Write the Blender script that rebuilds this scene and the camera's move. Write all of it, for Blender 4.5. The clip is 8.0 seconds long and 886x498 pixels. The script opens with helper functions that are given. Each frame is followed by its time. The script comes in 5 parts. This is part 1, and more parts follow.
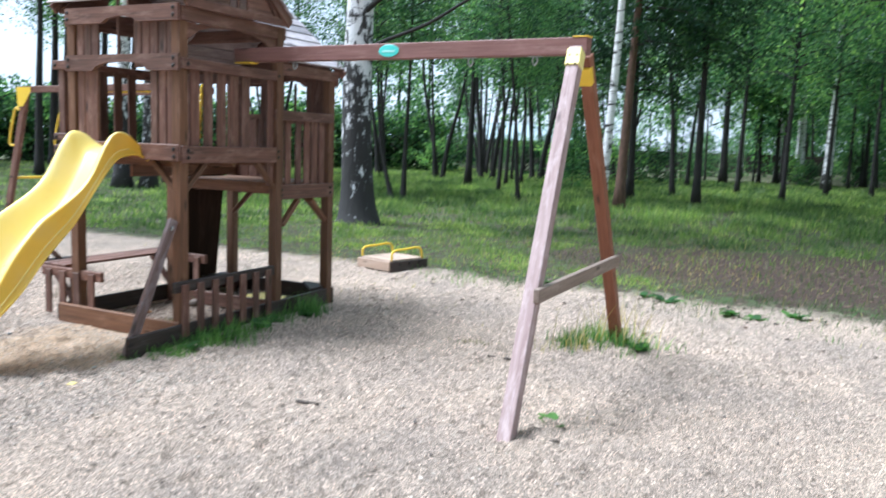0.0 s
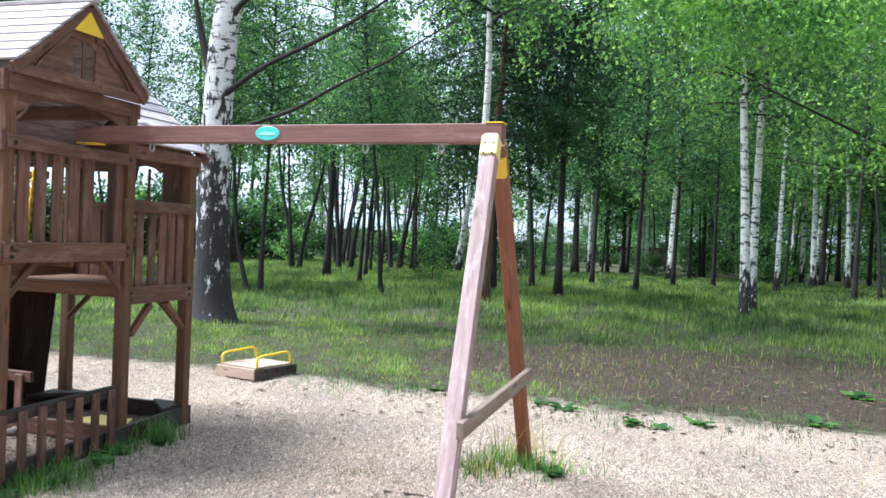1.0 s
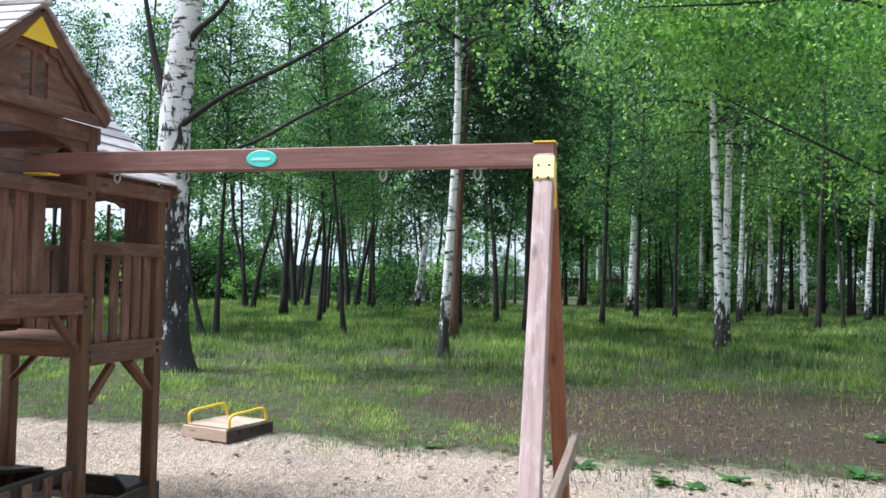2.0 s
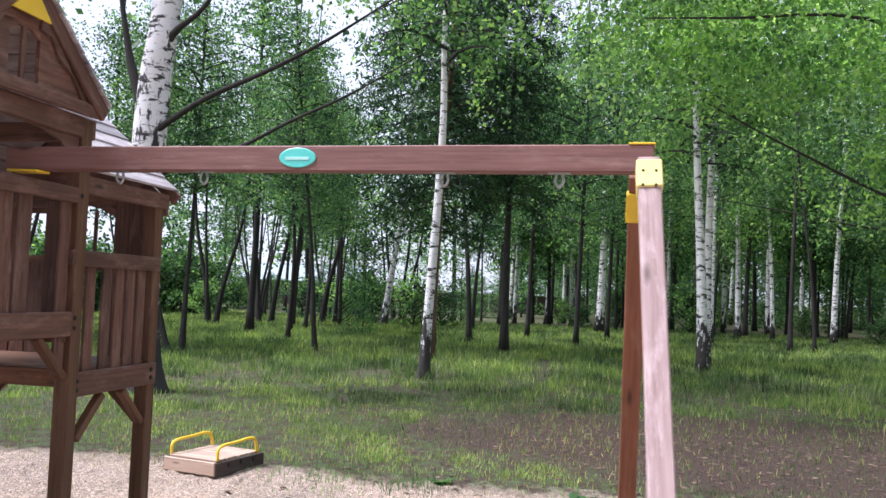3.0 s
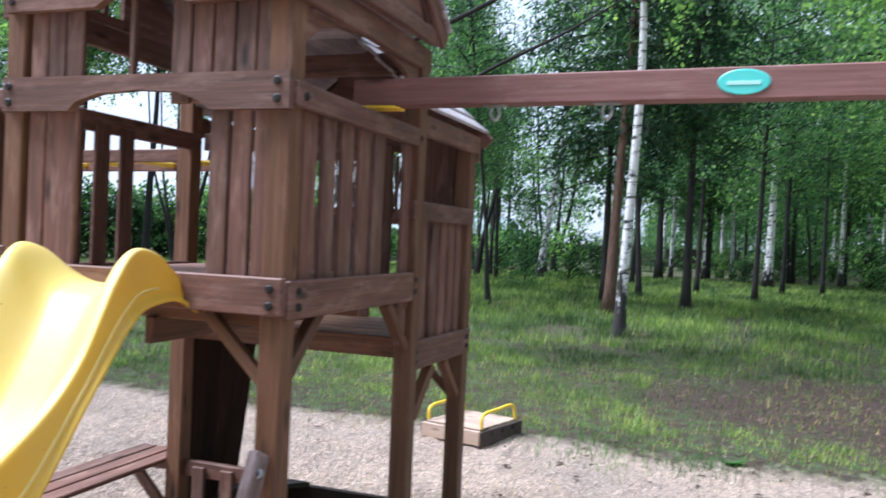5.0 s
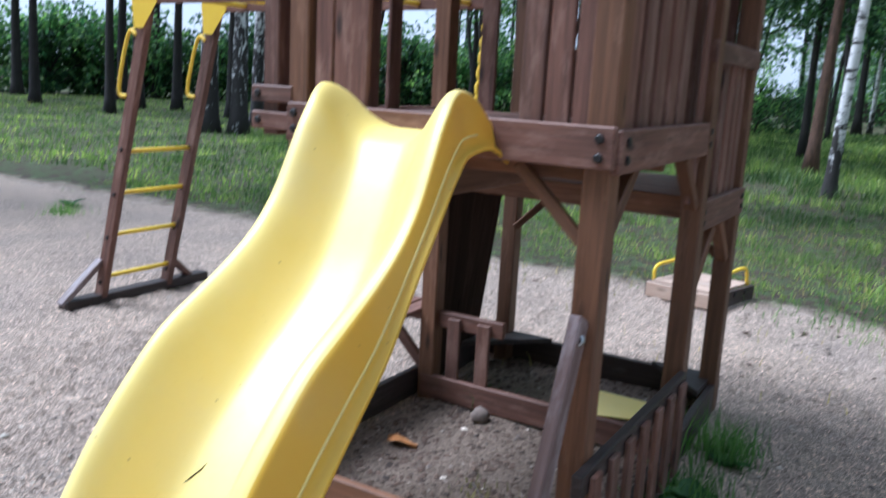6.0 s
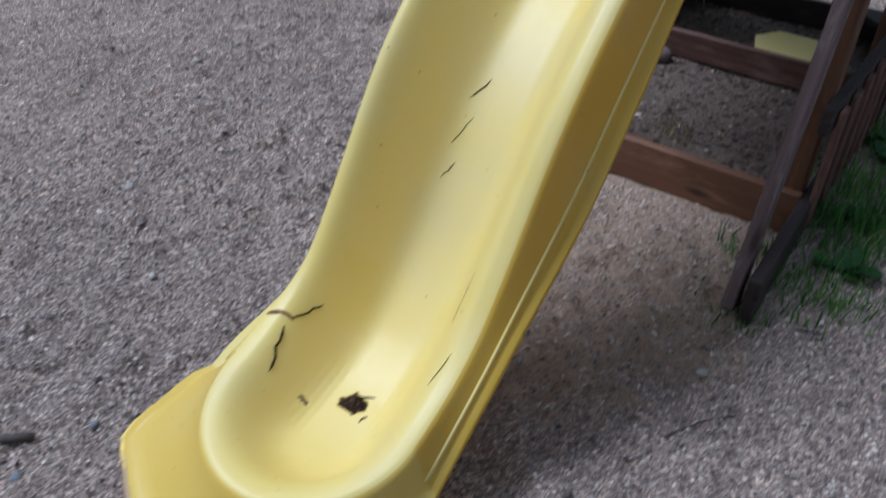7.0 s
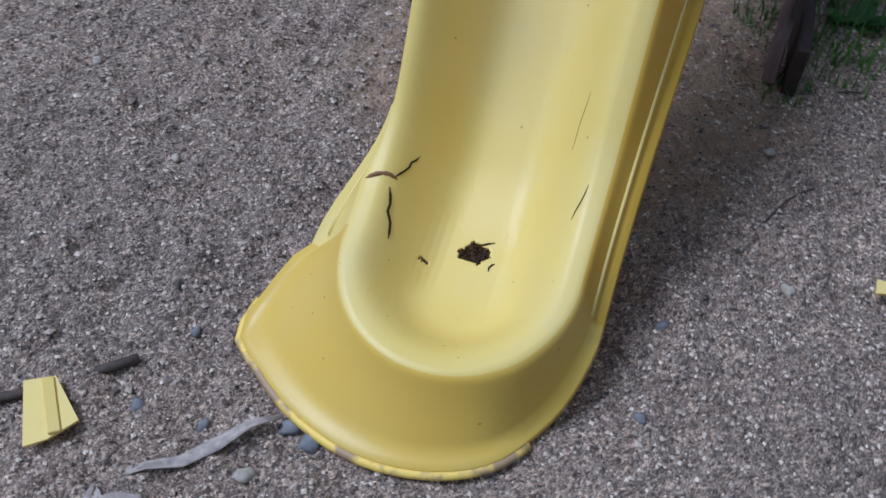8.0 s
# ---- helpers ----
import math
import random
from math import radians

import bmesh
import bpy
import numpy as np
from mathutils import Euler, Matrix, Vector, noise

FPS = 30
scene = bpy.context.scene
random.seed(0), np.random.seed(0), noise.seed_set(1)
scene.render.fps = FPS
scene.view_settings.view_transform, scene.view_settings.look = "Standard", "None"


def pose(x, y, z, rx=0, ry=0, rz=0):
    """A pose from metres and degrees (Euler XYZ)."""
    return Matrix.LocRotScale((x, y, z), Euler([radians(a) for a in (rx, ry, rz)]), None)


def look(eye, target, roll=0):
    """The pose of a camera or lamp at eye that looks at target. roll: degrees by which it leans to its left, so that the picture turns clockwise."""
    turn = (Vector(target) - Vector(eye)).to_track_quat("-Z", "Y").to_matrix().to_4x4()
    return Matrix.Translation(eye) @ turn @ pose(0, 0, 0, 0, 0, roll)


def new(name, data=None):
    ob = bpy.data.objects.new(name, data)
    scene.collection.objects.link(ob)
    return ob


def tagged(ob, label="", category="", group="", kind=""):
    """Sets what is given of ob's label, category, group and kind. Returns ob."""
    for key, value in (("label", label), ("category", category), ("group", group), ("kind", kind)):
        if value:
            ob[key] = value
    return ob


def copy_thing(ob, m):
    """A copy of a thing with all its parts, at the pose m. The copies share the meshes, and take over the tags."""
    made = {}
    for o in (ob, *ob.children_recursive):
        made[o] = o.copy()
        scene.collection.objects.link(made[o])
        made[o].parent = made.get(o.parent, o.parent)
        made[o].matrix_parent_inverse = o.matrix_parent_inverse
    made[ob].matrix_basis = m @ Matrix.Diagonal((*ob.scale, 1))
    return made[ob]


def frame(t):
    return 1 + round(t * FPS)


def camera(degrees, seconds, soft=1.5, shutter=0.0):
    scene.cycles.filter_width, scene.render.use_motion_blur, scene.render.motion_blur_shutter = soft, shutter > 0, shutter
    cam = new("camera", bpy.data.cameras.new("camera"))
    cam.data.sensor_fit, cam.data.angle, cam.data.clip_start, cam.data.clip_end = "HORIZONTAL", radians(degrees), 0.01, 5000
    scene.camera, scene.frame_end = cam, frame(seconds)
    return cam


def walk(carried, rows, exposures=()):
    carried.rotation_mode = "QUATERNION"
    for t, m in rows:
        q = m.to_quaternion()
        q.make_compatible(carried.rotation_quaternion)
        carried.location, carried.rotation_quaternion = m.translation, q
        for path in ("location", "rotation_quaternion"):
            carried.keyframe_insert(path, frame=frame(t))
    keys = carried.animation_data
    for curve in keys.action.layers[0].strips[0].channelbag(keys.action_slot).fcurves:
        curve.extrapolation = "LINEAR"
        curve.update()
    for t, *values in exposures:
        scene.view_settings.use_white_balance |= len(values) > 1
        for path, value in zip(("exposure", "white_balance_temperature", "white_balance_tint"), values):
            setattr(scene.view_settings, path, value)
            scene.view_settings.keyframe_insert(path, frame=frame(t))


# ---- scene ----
cam = camera(55.5, 8.0, shutter=0.3)
PATH = [
    (0, (1.827, -5.553, 1.643), (0.921, -3.788, 1.391), 2.0),
    (0.5, (1.545, -5.22, 1.664), (0.832, -3.354, 1.565), 2.9),
    (1, (1.184, -4.838, 1.694), (0.587, -2.93, 1.664), 2.4),
    (1.5, (0.852, -4.404, 1.724), (0.311, -2.479, 1.731), 1.3),
    (2, (0.473, -4.095, 1.728), (-0.01, -2.155, 1.783), 1.4),
    (2.2, (0.344, -3.966, 1.743), (-0.109, -2.02, 1.826), 1.5),
    (3.3, (-0.366, -3.432, 1.729), (-0.721, -1.467, 1.836), 3.2),
    (3.5, (-0.495, -3.345, 1.718), (-0.826, -1.376, 1.841), 3.9),
    (4, (-0.855, -3.185, 1.700), (-1.178, -1.214, 1.831), 4.1),
    (4.2, (-0.995, -3.126, 1.693), (-1.376, -1.165, 1.815), 3.9),
    (5.3, (-1.75, -3.125, 1.725), (-2.536, -1.289, 1.617), 2.5),
    (5.5, (-1.87, -3.128, 1.688), (-2.725, -1.327, 1.526), 2.7),
    (6, (-2.181, -3.062, 1.67), (-3.168, -1.369, 1.27), 3.1),
    (6.2, (-2.27, -3.067, 1.633), (-3.292, -1.436, 1.088), 3.6),
    (6.3, (-2.325, -3.072, 1.622), (-3.353, -1.477, 0.991), 3.9),
    (6.4, (-2.363, -3.094, 1.602), (-3.395, -1.537, 0.888), 4.3),
    (6.5, (-2.412, -3.132, 1.578), (-3.429, -1.605, 0.782), 4.4),
    (6.7, (-2.511, -3.206, 1.563), (-3.488, -1.746, 0.607), 4.5),
    (6.8, (-2.568, -3.239, 1.557), (-3.518, -1.816, 0.523), 4.7),
    (7, (-2.652, -3.327, 1.53), (-3.562, -1.963, 0.385), 3.4),
    (7.1, (-2.701, -3.367, 1.527), (-3.579, -2.031, 0.326), 3.1),
    (7.4, (-2.883, -3.423, 1.482), (-3.631, -2.143, 0.139), 2.2),
    (7.5, (-2.924, -3.409, 1.47), (-3.649, -2.154, 0.091), 0.8),
    (8, (-3.203, -3.465, 1.483), (-3.682, -2.204, 0.007), 1.3),
]
walk(cam, [(t, look(eye, target, roll)) for t, eye, target, roll in PATH],
     exposures=[(0, 1.58, 5150, 4), (1.0, 1.74, 5300, 6), (1.6, 1.74, 5400, 6), (2.2, 1.42, 5450, 6), (3.3, 1.54, 5650, 23), (4.2, 1.6, 5650, 25), (5.3, 1.52, 5000, 9), (5.8, 1.4, 4900, 9), (6.3, 0.78, 4900, 10), (6.6, 0.4, 4900, 10), (7.0, 0.0, 4800, 12), (8.0, -0.2, 4820, 13)])

# ---- light ----
SUN_AZ, SUN_EL = radians(200), radians(59)
world = bpy.data.worlds.new("sky")
scene.world = world
world.use_nodes = True
wn = world.node_tree
sky = wn.nodes.new("ShaderNodeTexSky")
sky.sky_type, sky.sun_disc = "NISHITA", False
sky.sun_elevation, sky.sun_rotation = SUN_EL, radians(90) - SUN_AZ
sky.dust_density, sky.air_density = 3.0, 1.0
wn.nodes["Background"].inputs["Strength"].default_value = 0.085
# a thin uneven veil of bright cloud over the blue
veil = wn.nodes.new("ShaderNodeMix")
veil.data_type = "RGBA"
cloud = wn.nodes.new("ShaderNodeTexNoise")
cloud.inputs["Scale"].default_value, cloud.inputs["Detail"].default_value = 2.2, 5.0
where = wn.nodes.new("ShaderNodeTexCoord")
wn.links.new(where.outputs["Generated"], cloud.inputs["Vector"])
thick = wn.nodes.new("ShaderNodeMapRange")
thick.inputs["From Min"].default_value, thick.inputs["From Max"].default_value = 0.3, 0.7
thick.inputs["To Min"].default_value, thick.inputs["To Max"].default_value = 0.72, 0.95
wn.links.new(cloud.outputs[0], thick.inputs[0])
wn.links.new(thick.outputs[0], veil.inputs[0])
wn.links.new(sky.outputs[0], veil.inputs[6])
veil.inputs[7].default_value = (5.1, 5.17, 5.28, 1)
wn.links.new(veil.outputs[2], wn.nodes["Background"].inputs[0])
sun = new("sun", bpy.data.lights.new("sun", "SUN"))
sun.data.energy, sun.data.angle, sun.data.color = 2.85, radians(27), (1.0, 0.945, 0.87)
sun.matrix_basis = look((0, 0, 0), (-math.cos(SUN_AZ) * math.cos(SUN_EL), -math.sin(SUN_AZ) * math.cos(SUN_EL), -math.sin(SUN_EL)))


# ---- materials ----
def material(name, rough=0.6, metal=0.0):
    m = bpy.data.materials.new(name)
    m.use_nodes = True
    b = m.node_tree.nodes["Principled BSDF"]
    b.inputs["Roughness"].default_value, b.inputs["Metallic"].default_value = rough, metal
    return m, m.node_tree, b


def node(nt, kind, **values):
    n = nt.nodes.new(kind)
    for k, v in values.items():
        n.inputs[k.replace("_", " ")].default_value = v
    return n


def coords(nt, scale=(1, 1, 1), out="Object", offset_random=True):
    tc = nt.nodes.new("ShaderNodeTexCoord")
    mp = nt.nodes.new("ShaderNodeMapping")
    mp.inputs["Scale"].default_value = scale
    nt.links.new(tc.outputs[out], mp.inputs["Vector"])
    if offset_random:
        oi = nt.nodes.new("ShaderNodeObjectInfo")
        mul = nt.nodes.new("ShaderNodeMath")
        mul.operation = "MULTIPLY"
        mul.inputs[1].default_value = 40.0
        nt.links.new(oi.outputs["Random"], mul.inputs[0])
        nt.links.new(mul.outputs[0], mp.inputs["Location"])
    return mp


def ramp(nt, fac, stops):
    r = nt.nodes.new("ShaderNodeValToRGB")
    e = r.color_ramp.elements
    while len(e) < len(stops):
        e.new(0.5)
    for el, (p, c) in zip(e, stops):
        el.position, el.color = p, (*c, 1)
    nt.links.new(fac, r.inputs[0])
    return r


def mix(nt, fac, a, b, mode="MIX"):
    n = nt.nodes.new("ShaderNodeMix")
    n.data_type, n.blend_type = "RGBA", mode
    for sock, v in ((n.inputs[0], fac), (n.inputs[6], a), (n.inputs[7], b)):
        if hasattr(v, "is_output"):
            nt.links.new(v, sock)
        elif isinstance(v, (int, float)):
            sock.default_value = v
        else:
            sock.default_value = (*v, 1)
    return n.outputs[2]


def bump(nt, b, height, strength, dist=0.01):
    n = nt.nodes.new("ShaderNodeBump")
    n.inputs["Strength"].default_value, n.inputs["Distance"].default_value = strength, dist
    nt.links.new(height, n.inputs["Height"])
    nt.links.new(n.outputs[0], b.inputs["Normal"])


def wood(name, dark, light, worn, wear=0.55, rough=0.62):
    """Stained timber: grain along the plank's own length, knots, worn patches."""
    m, nt, b = material(name, rough)
    grain = node(nt, "ShaderNodeTexNoise", Scale=1.0, Detail=6.0, Roughness=0.65)
    nt.links.new(coords(nt, (2.2, 46, 46)).outputs[0], grain.inputs["Vector"])
    col = ramp(nt, grain.outputs[0], ((0.3, dark), (0.72, light))).outputs[0]
    blot = node(nt, "ShaderNodeTexNoise", Scale=3.0, Detail=5.0, Roughness=0.7)
    nt.links.new(coords(nt, (1.2, 5, 5)).outputs[0], blot.inputs["Vector"])
    patch = ramp(nt, blot.outputs[0], ((wear, (0, 0, 0)), (wear + 0.22, (0.75, 0.75, 0.75)))).outputs[0]
    col = mix(nt, patch, col, worn)
    knot = nt.nodes.new("ShaderNodeTexVoronoi")
    knot.inputs["Scale"].default_value = 1.0
    nt.links.new(coords(nt, (2.6, 9, 9)).outputs[0], knot.inputs["Vector"])
    kn = ramp(nt, knot.outputs["Distance"], ((0.06, (1, 1, 1)), (0.17, (0, 0, 0)))).outputs[0]
    col = mix(nt, kn, col, tuple(c * 0.42 for c in dark))
    oi = nt.nodes.new("ShaderNodeObjectInfo")
    tone = ramp(nt, oi.outputs["Random"], ((0.0, (0.78, 0.78, 0.78)), (1.0, (1.2, 1.14, 1.1)))).outputs[0]
    col = mix(nt, 1.0, col, tone, "MULTIPLY")
    nt.links.new(col, b.inputs["Base Color"])
    bump(nt, b, grain.outputs[0], 0.45, 0.004)
    return m


WOOD = wood("stained_wood", (0.072, 0.033, 0.024), (0.19, 0.092, 0.066), (0.3, 0.185, 0.15), 0.5)
# warmer than WOOD: light bounced off the sand is put into the colour
POST_WOOD = wood("warm_post_wood", (0.085, 0.038, 0.018), (0.2, 0.095, 0.048), (0.29, 0.165, 0.105))
BEAM_WOOD = wood("beam_wood", (0.185, 0.08, 0.07), (0.31, 0.155, 0.138), (0.41, 0.26, 0.235))
LEG_WOOD = wood("pale_leg_wood", (0.22, 0.145, 0.142), (0.37, 0.275, 0.275), (0.53, 0.435, 0.445), 0.46)
RED_WOOD = wood("warm_leg_wood", (0.2, 0.068, 0.032), (0.33, 0.13, 0.068), (0.36, 0.18, 0.12))
DARK_WOOD = wood("weathered_dark_wood", (0.022, 0.015, 0.013), (0.055, 0.036, 0.032), (0.095, 0.08, 0.078))
SHINGLE = wood("bleached_shingle", (0.24, 0.215, 0.235), (0.42, 0.385, 0.415), (0.58, 0.545, 0.57), 0.45)
# near black: the shade under the deck is put into the wood colour
SHADED_PANEL_WOOD = wood("shade_dark_panel", (0.016, 0.01, 0.008), (0.04, 0.024, 0.017), (0.06, 0.04, 0.03), rough=0.95)
SHADED_PANEL_WOOD.node_tree.nodes["Principled BSDF"].inputs["Specular IOR Level"].default_value = 0.1
PALE_WOOD = wood("pale_board", (0.36, 0.25, 0.19), (0.55, 0.42, 0.33), (0.55, 0.46, 0.4))


def plastic(name, a, c, rough, through_light=0.0):
    m, nt, b = material(name, rough)
    big = node(nt, "ShaderNodeTexNoise", Scale=2.4, Detail=5.0, Roughness=0.6)
    nt.links.new(coords(nt, (1, 1, 1)).outputs[0], big.inputs["Vector"])
    fine = node(nt, "ShaderNodeTexNoise", Scale=90.0, Detail=4.0, Roughness=0.7)
    nt.links.new(coords(nt, (1, 0.25, 1)).outputs[0], fine.inputs["Vector"])
    col = ramp(nt, big.outputs[0], ((0.3, a), (0.7, c))).outputs[0]
    dirt = ramp(nt, fine.outputs[0], ((0.62, (0, 0, 0)), (0.78, (0.35, 0.35, 0.35)))).outputs[0]
    col = mix(nt, dirt, col, tuple(x * 0.72 for x in a))
    if through_light:
        # specks of dirt stuck to the sheet
        dot = nt.nodes.new("ShaderNodeTexVoronoi")
        dot.inputs["Scale"].default_value = 17.0
        nt.links.new(coords(nt).outputs[0], dot.inputs["Vector"])
        spot = ramp(nt, dot.outputs["Distance"], ((0.035, (0.7, 0.7, 0.7)), (0.06, (0, 0, 0)))).outputs[0]
        col = mix(nt, spot, col, (0.16, 0.1, 0.04))
        film = ramp(nt, big.outputs[0], ((0.5, (0, 0, 0)), (0.8, (0.3, 0.3, 0.3)))).outputs[0]
        col = mix(nt, film, col, (0.62, 0.52, 0.3))
    nt.links.new(col, b.inputs["Base Color"])
    rr = nt.nodes.new("ShaderNodeMapRange")
    rr.inputs["To Min"].default_value, rr.inputs["To Max"].default_value = rough - 0.08, rough + 0.14
    nt.links.new(fine.outputs[0], rr.inputs[0])
    nt.links.new(rr.outputs[0], b.inputs["Roughness"])
    bump(nt, b, fine.outputs[0], 0.08, 0.002)
    if through_light:
        b.inputs["Coat Weight"].default_value, b.inputs["Coat Roughness"].default_value = 0.1, 0.35
        # thin moulded sheet that glows a little when lit from behind
        t = nt.nodes.new("ShaderNodeBsdfTranslucent")
        t.inputs[0].default_value = (0.95, 0.68, 0.09, 1)
        mx = nt.nodes.new("ShaderNodeMixShader")
        mx.inputs[0].default_value = through_light
        nt.links.new(b.outputs[0], mx.inputs[1])
        nt.links.new(t.outputs[0], mx.inputs[2])
        nt.links.new(mx.outputs[0], nt.nodes["Material Output"].inputs[0])
    return m


YELLOW = plastic("yellow_plastic", (0.905, 0.725, 0.185), (0.935, 0.785, 0.29), 0.42, 0.22)
APRON = plastic("apron_yellow_plastic", (0.85, 0.6, 0.09), (0.88, 0.66, 0.14), 0.36, 0.26)
GOLD = plastic("golden_yellow_plastic", (0.85, 0.57, 0.05), (0.88, 0.64, 0.09), 0.34, 0.42)
SCUFF = plastic("scuffed_plastic", (0.14, 0.075, 0.04), (0.3, 0.17, 0.085), 0.7)
RUBBED = plastic("rubbed_hem", (0.84, 0.6, 0.1), (0.87, 0.65, 0.15), 0.5)
_nt = RUBBED.node_tree
_b = _nt.nodes["Principled BSDF"]
_scuff = node(_nt, "ShaderNodeTexNoise", Scale=11.0, Detail=4.0, Roughness=0.65)
_nt.links.new(coords(_nt, offset_random=False).outputs[0], _scuff.inputs["Vector"])
_mask = ramp(_nt, _scuff.outputs[0], ((0.44, (0, 0, 0)), (0.56, (0.85, 0.85, 0.85)))).outputs[0]
_nt.links.new(mix(_nt, _mask, _b.inputs["Base Color"].links[0].from_socket, (0.3, 0.2, 0.15)), _b.inputs["Base Color"])
CRACK = plastic("dark_crack", (0.03, 0.018, 0.006), (0.05, 0.03, 0.01), 0.9)
for _m in (SCUFF, CRACK):
    _m.node_tree.nodes["Principled BSDF"].inputs["Specular IOR Level"].default_value = 0.03
YELLOW_METAL = plastic("yellow_paint", (0.78, 0.5, 0.02), (0.85, 0.6, 0.04), 0.4)
# pale copy of YELLOW_METAL, with the sunlight on the front bracket in its colour
SUNLIT_YELLOW = plastic("sunlit_yellow_paint", (0.84, 0.7, 0.22), (0.88, 0.78, 0.34), 0.4)
TEAL = plastic("teal_plate", (0.11, 0.58, 0.53), (0.16, 0.66, 0.6), 0.3)
PALE_BAR = plastic("pale_lettering", (0.4, 0.75, 0.72), (0.5, 0.8, 0.78), 0.4)
STEEL, _nt, _b = material("dull_steel", 0.4, 1.0)
_b.inputs["Base Color"].default_value = (0.42, 0.42, 0.43, 1)
BLACK, _nt, _b = material("black_bolt", 0.5, 0.4)
_b.inputs["Base Color"].default_value = (0.02, 0.018, 0.018, 1)


def stone_material(name, stops):
    m, nt, b = material(name, 0.85)
    g = nt.nodes.new("ShaderNodeNewGeometry")
    n = node(nt, "ShaderNodeTexNoise", Scale=60.0, Detail=4.0)
    nt.links.new(coords(nt).outputs[0], n.inputs["Vector"])
    col = ramp(nt, g.outputs["Random Per Island"], stops).outputs[0]
    sp = ramp(nt, n.outputs[0], ((0.3, (0.7, 0.7, 0.7)), (0.7, (1.2, 1.2, 1.2)))).outputs[0]
    nt.links.new(mix(nt, 1.0, col, sp, "MULTIPLY"), b.inputs["Base Color"])
    bump(nt, b, n.outputs[0], 0.3, 0.003)
    return m


PEBBLE = stone_material("pebbles", ((0.0, (0.07, 0.06, 0.058)), (0.3, (0.19, 0.15, 0.13)), (0.6, (0.42, 0.345, 0.29)), (1.0, (0.76, 0.65, 0.54))))
TAN_STONE = stone_material("tan_stone", ((0.0, (0.26, 0.23, 0.2)), (1.0, (0.42, 0.38, 0.32))))
ROCK = stone_material("grey_rock", ((0.0, (0.12, 0.125, 0.138)), (1.0, (0.2, 0.205, 0.22))))
CLOTH = stone_material("grey_rag", ((0.0, (0.36, 0.31, 0.275)), (1.0, (0.46, 0.4, 0.36))))
LITTER = stone_material("leaf_litter", ((0.0, (0.03, 0.02, 0.015)), (0.6, (0.085, 0.05, 0.034)), (0.9, (0.125, 0.078, 0.055)), (1.0, (0.2, 0.15, 0.11))))
TWIG = stone_material("dead_twig", ((0.0, (0.05, 0.04, 0.035)), (1.0, (0.16, 0.12, 0.1))))


def leaf_material(name, a, c, d, trans=0.42):
    m = bpy.data.materials.new(name)
    m.use_nodes = True
    nt = m.node_tree
    b = nt.nodes["Principled BSDF"]
    b.inputs["Roughness"].default_value = 0.5
    b.inputs["Specular IOR Level"].default_value = 0.25
    g = nt.nodes.new("ShaderNodeNewGeometry")
    col = ramp(nt, g.outputs["Random Per Island"], ((0.0, a), (0.55, c), (1.0, d))).outputs[0]
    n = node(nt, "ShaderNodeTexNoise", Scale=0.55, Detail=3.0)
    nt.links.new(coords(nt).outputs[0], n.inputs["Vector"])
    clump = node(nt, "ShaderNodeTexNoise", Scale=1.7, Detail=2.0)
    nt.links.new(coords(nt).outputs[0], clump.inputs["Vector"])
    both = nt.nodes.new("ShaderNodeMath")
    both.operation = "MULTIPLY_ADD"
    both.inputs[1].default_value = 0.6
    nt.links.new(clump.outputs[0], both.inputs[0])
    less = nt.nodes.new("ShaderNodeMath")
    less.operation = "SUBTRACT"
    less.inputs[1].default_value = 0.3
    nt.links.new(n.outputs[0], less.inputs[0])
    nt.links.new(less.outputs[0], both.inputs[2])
    # random clumps: cool crown shade and warm sunlight mixed into the leaf colour
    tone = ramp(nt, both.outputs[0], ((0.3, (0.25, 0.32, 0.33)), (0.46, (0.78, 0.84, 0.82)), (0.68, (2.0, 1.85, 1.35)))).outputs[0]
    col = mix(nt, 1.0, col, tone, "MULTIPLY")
    nt.links.new(col, b.inputs["Base Color"])
    t = nt.nodes.new("ShaderNodeBsdfTranslucent")
    nt.links.new(mix(nt, 1.0, col, (1.75, 1.85, 1.1), "MULTIPLY"), t.inputs[0])
    mx = nt.nodes.new("ShaderNodeMixShader")
    mx.inputs[0].default_value = trans
    nt.links.new(b.outputs[0], mx.inputs[1])
    nt.links.new(t.outputs[0], mx.inputs[2])
    nt.links.new(mx.outputs[0], nt.nodes["Material Output"].inputs[0])
    return m


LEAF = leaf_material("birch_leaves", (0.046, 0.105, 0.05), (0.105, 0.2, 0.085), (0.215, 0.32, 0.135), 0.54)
# lighter copy of LEAF: sun on the overhanging sprays is put into the colour
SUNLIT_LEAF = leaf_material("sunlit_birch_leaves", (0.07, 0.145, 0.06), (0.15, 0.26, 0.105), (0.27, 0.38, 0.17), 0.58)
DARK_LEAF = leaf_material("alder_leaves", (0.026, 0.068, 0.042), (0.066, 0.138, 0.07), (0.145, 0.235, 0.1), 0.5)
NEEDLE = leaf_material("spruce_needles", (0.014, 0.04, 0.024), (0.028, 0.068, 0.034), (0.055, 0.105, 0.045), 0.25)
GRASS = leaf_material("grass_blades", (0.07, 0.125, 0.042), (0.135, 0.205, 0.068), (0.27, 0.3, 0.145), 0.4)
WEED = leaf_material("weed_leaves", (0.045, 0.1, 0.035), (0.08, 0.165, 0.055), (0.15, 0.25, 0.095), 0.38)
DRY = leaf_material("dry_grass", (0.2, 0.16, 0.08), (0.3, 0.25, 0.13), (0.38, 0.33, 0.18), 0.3)


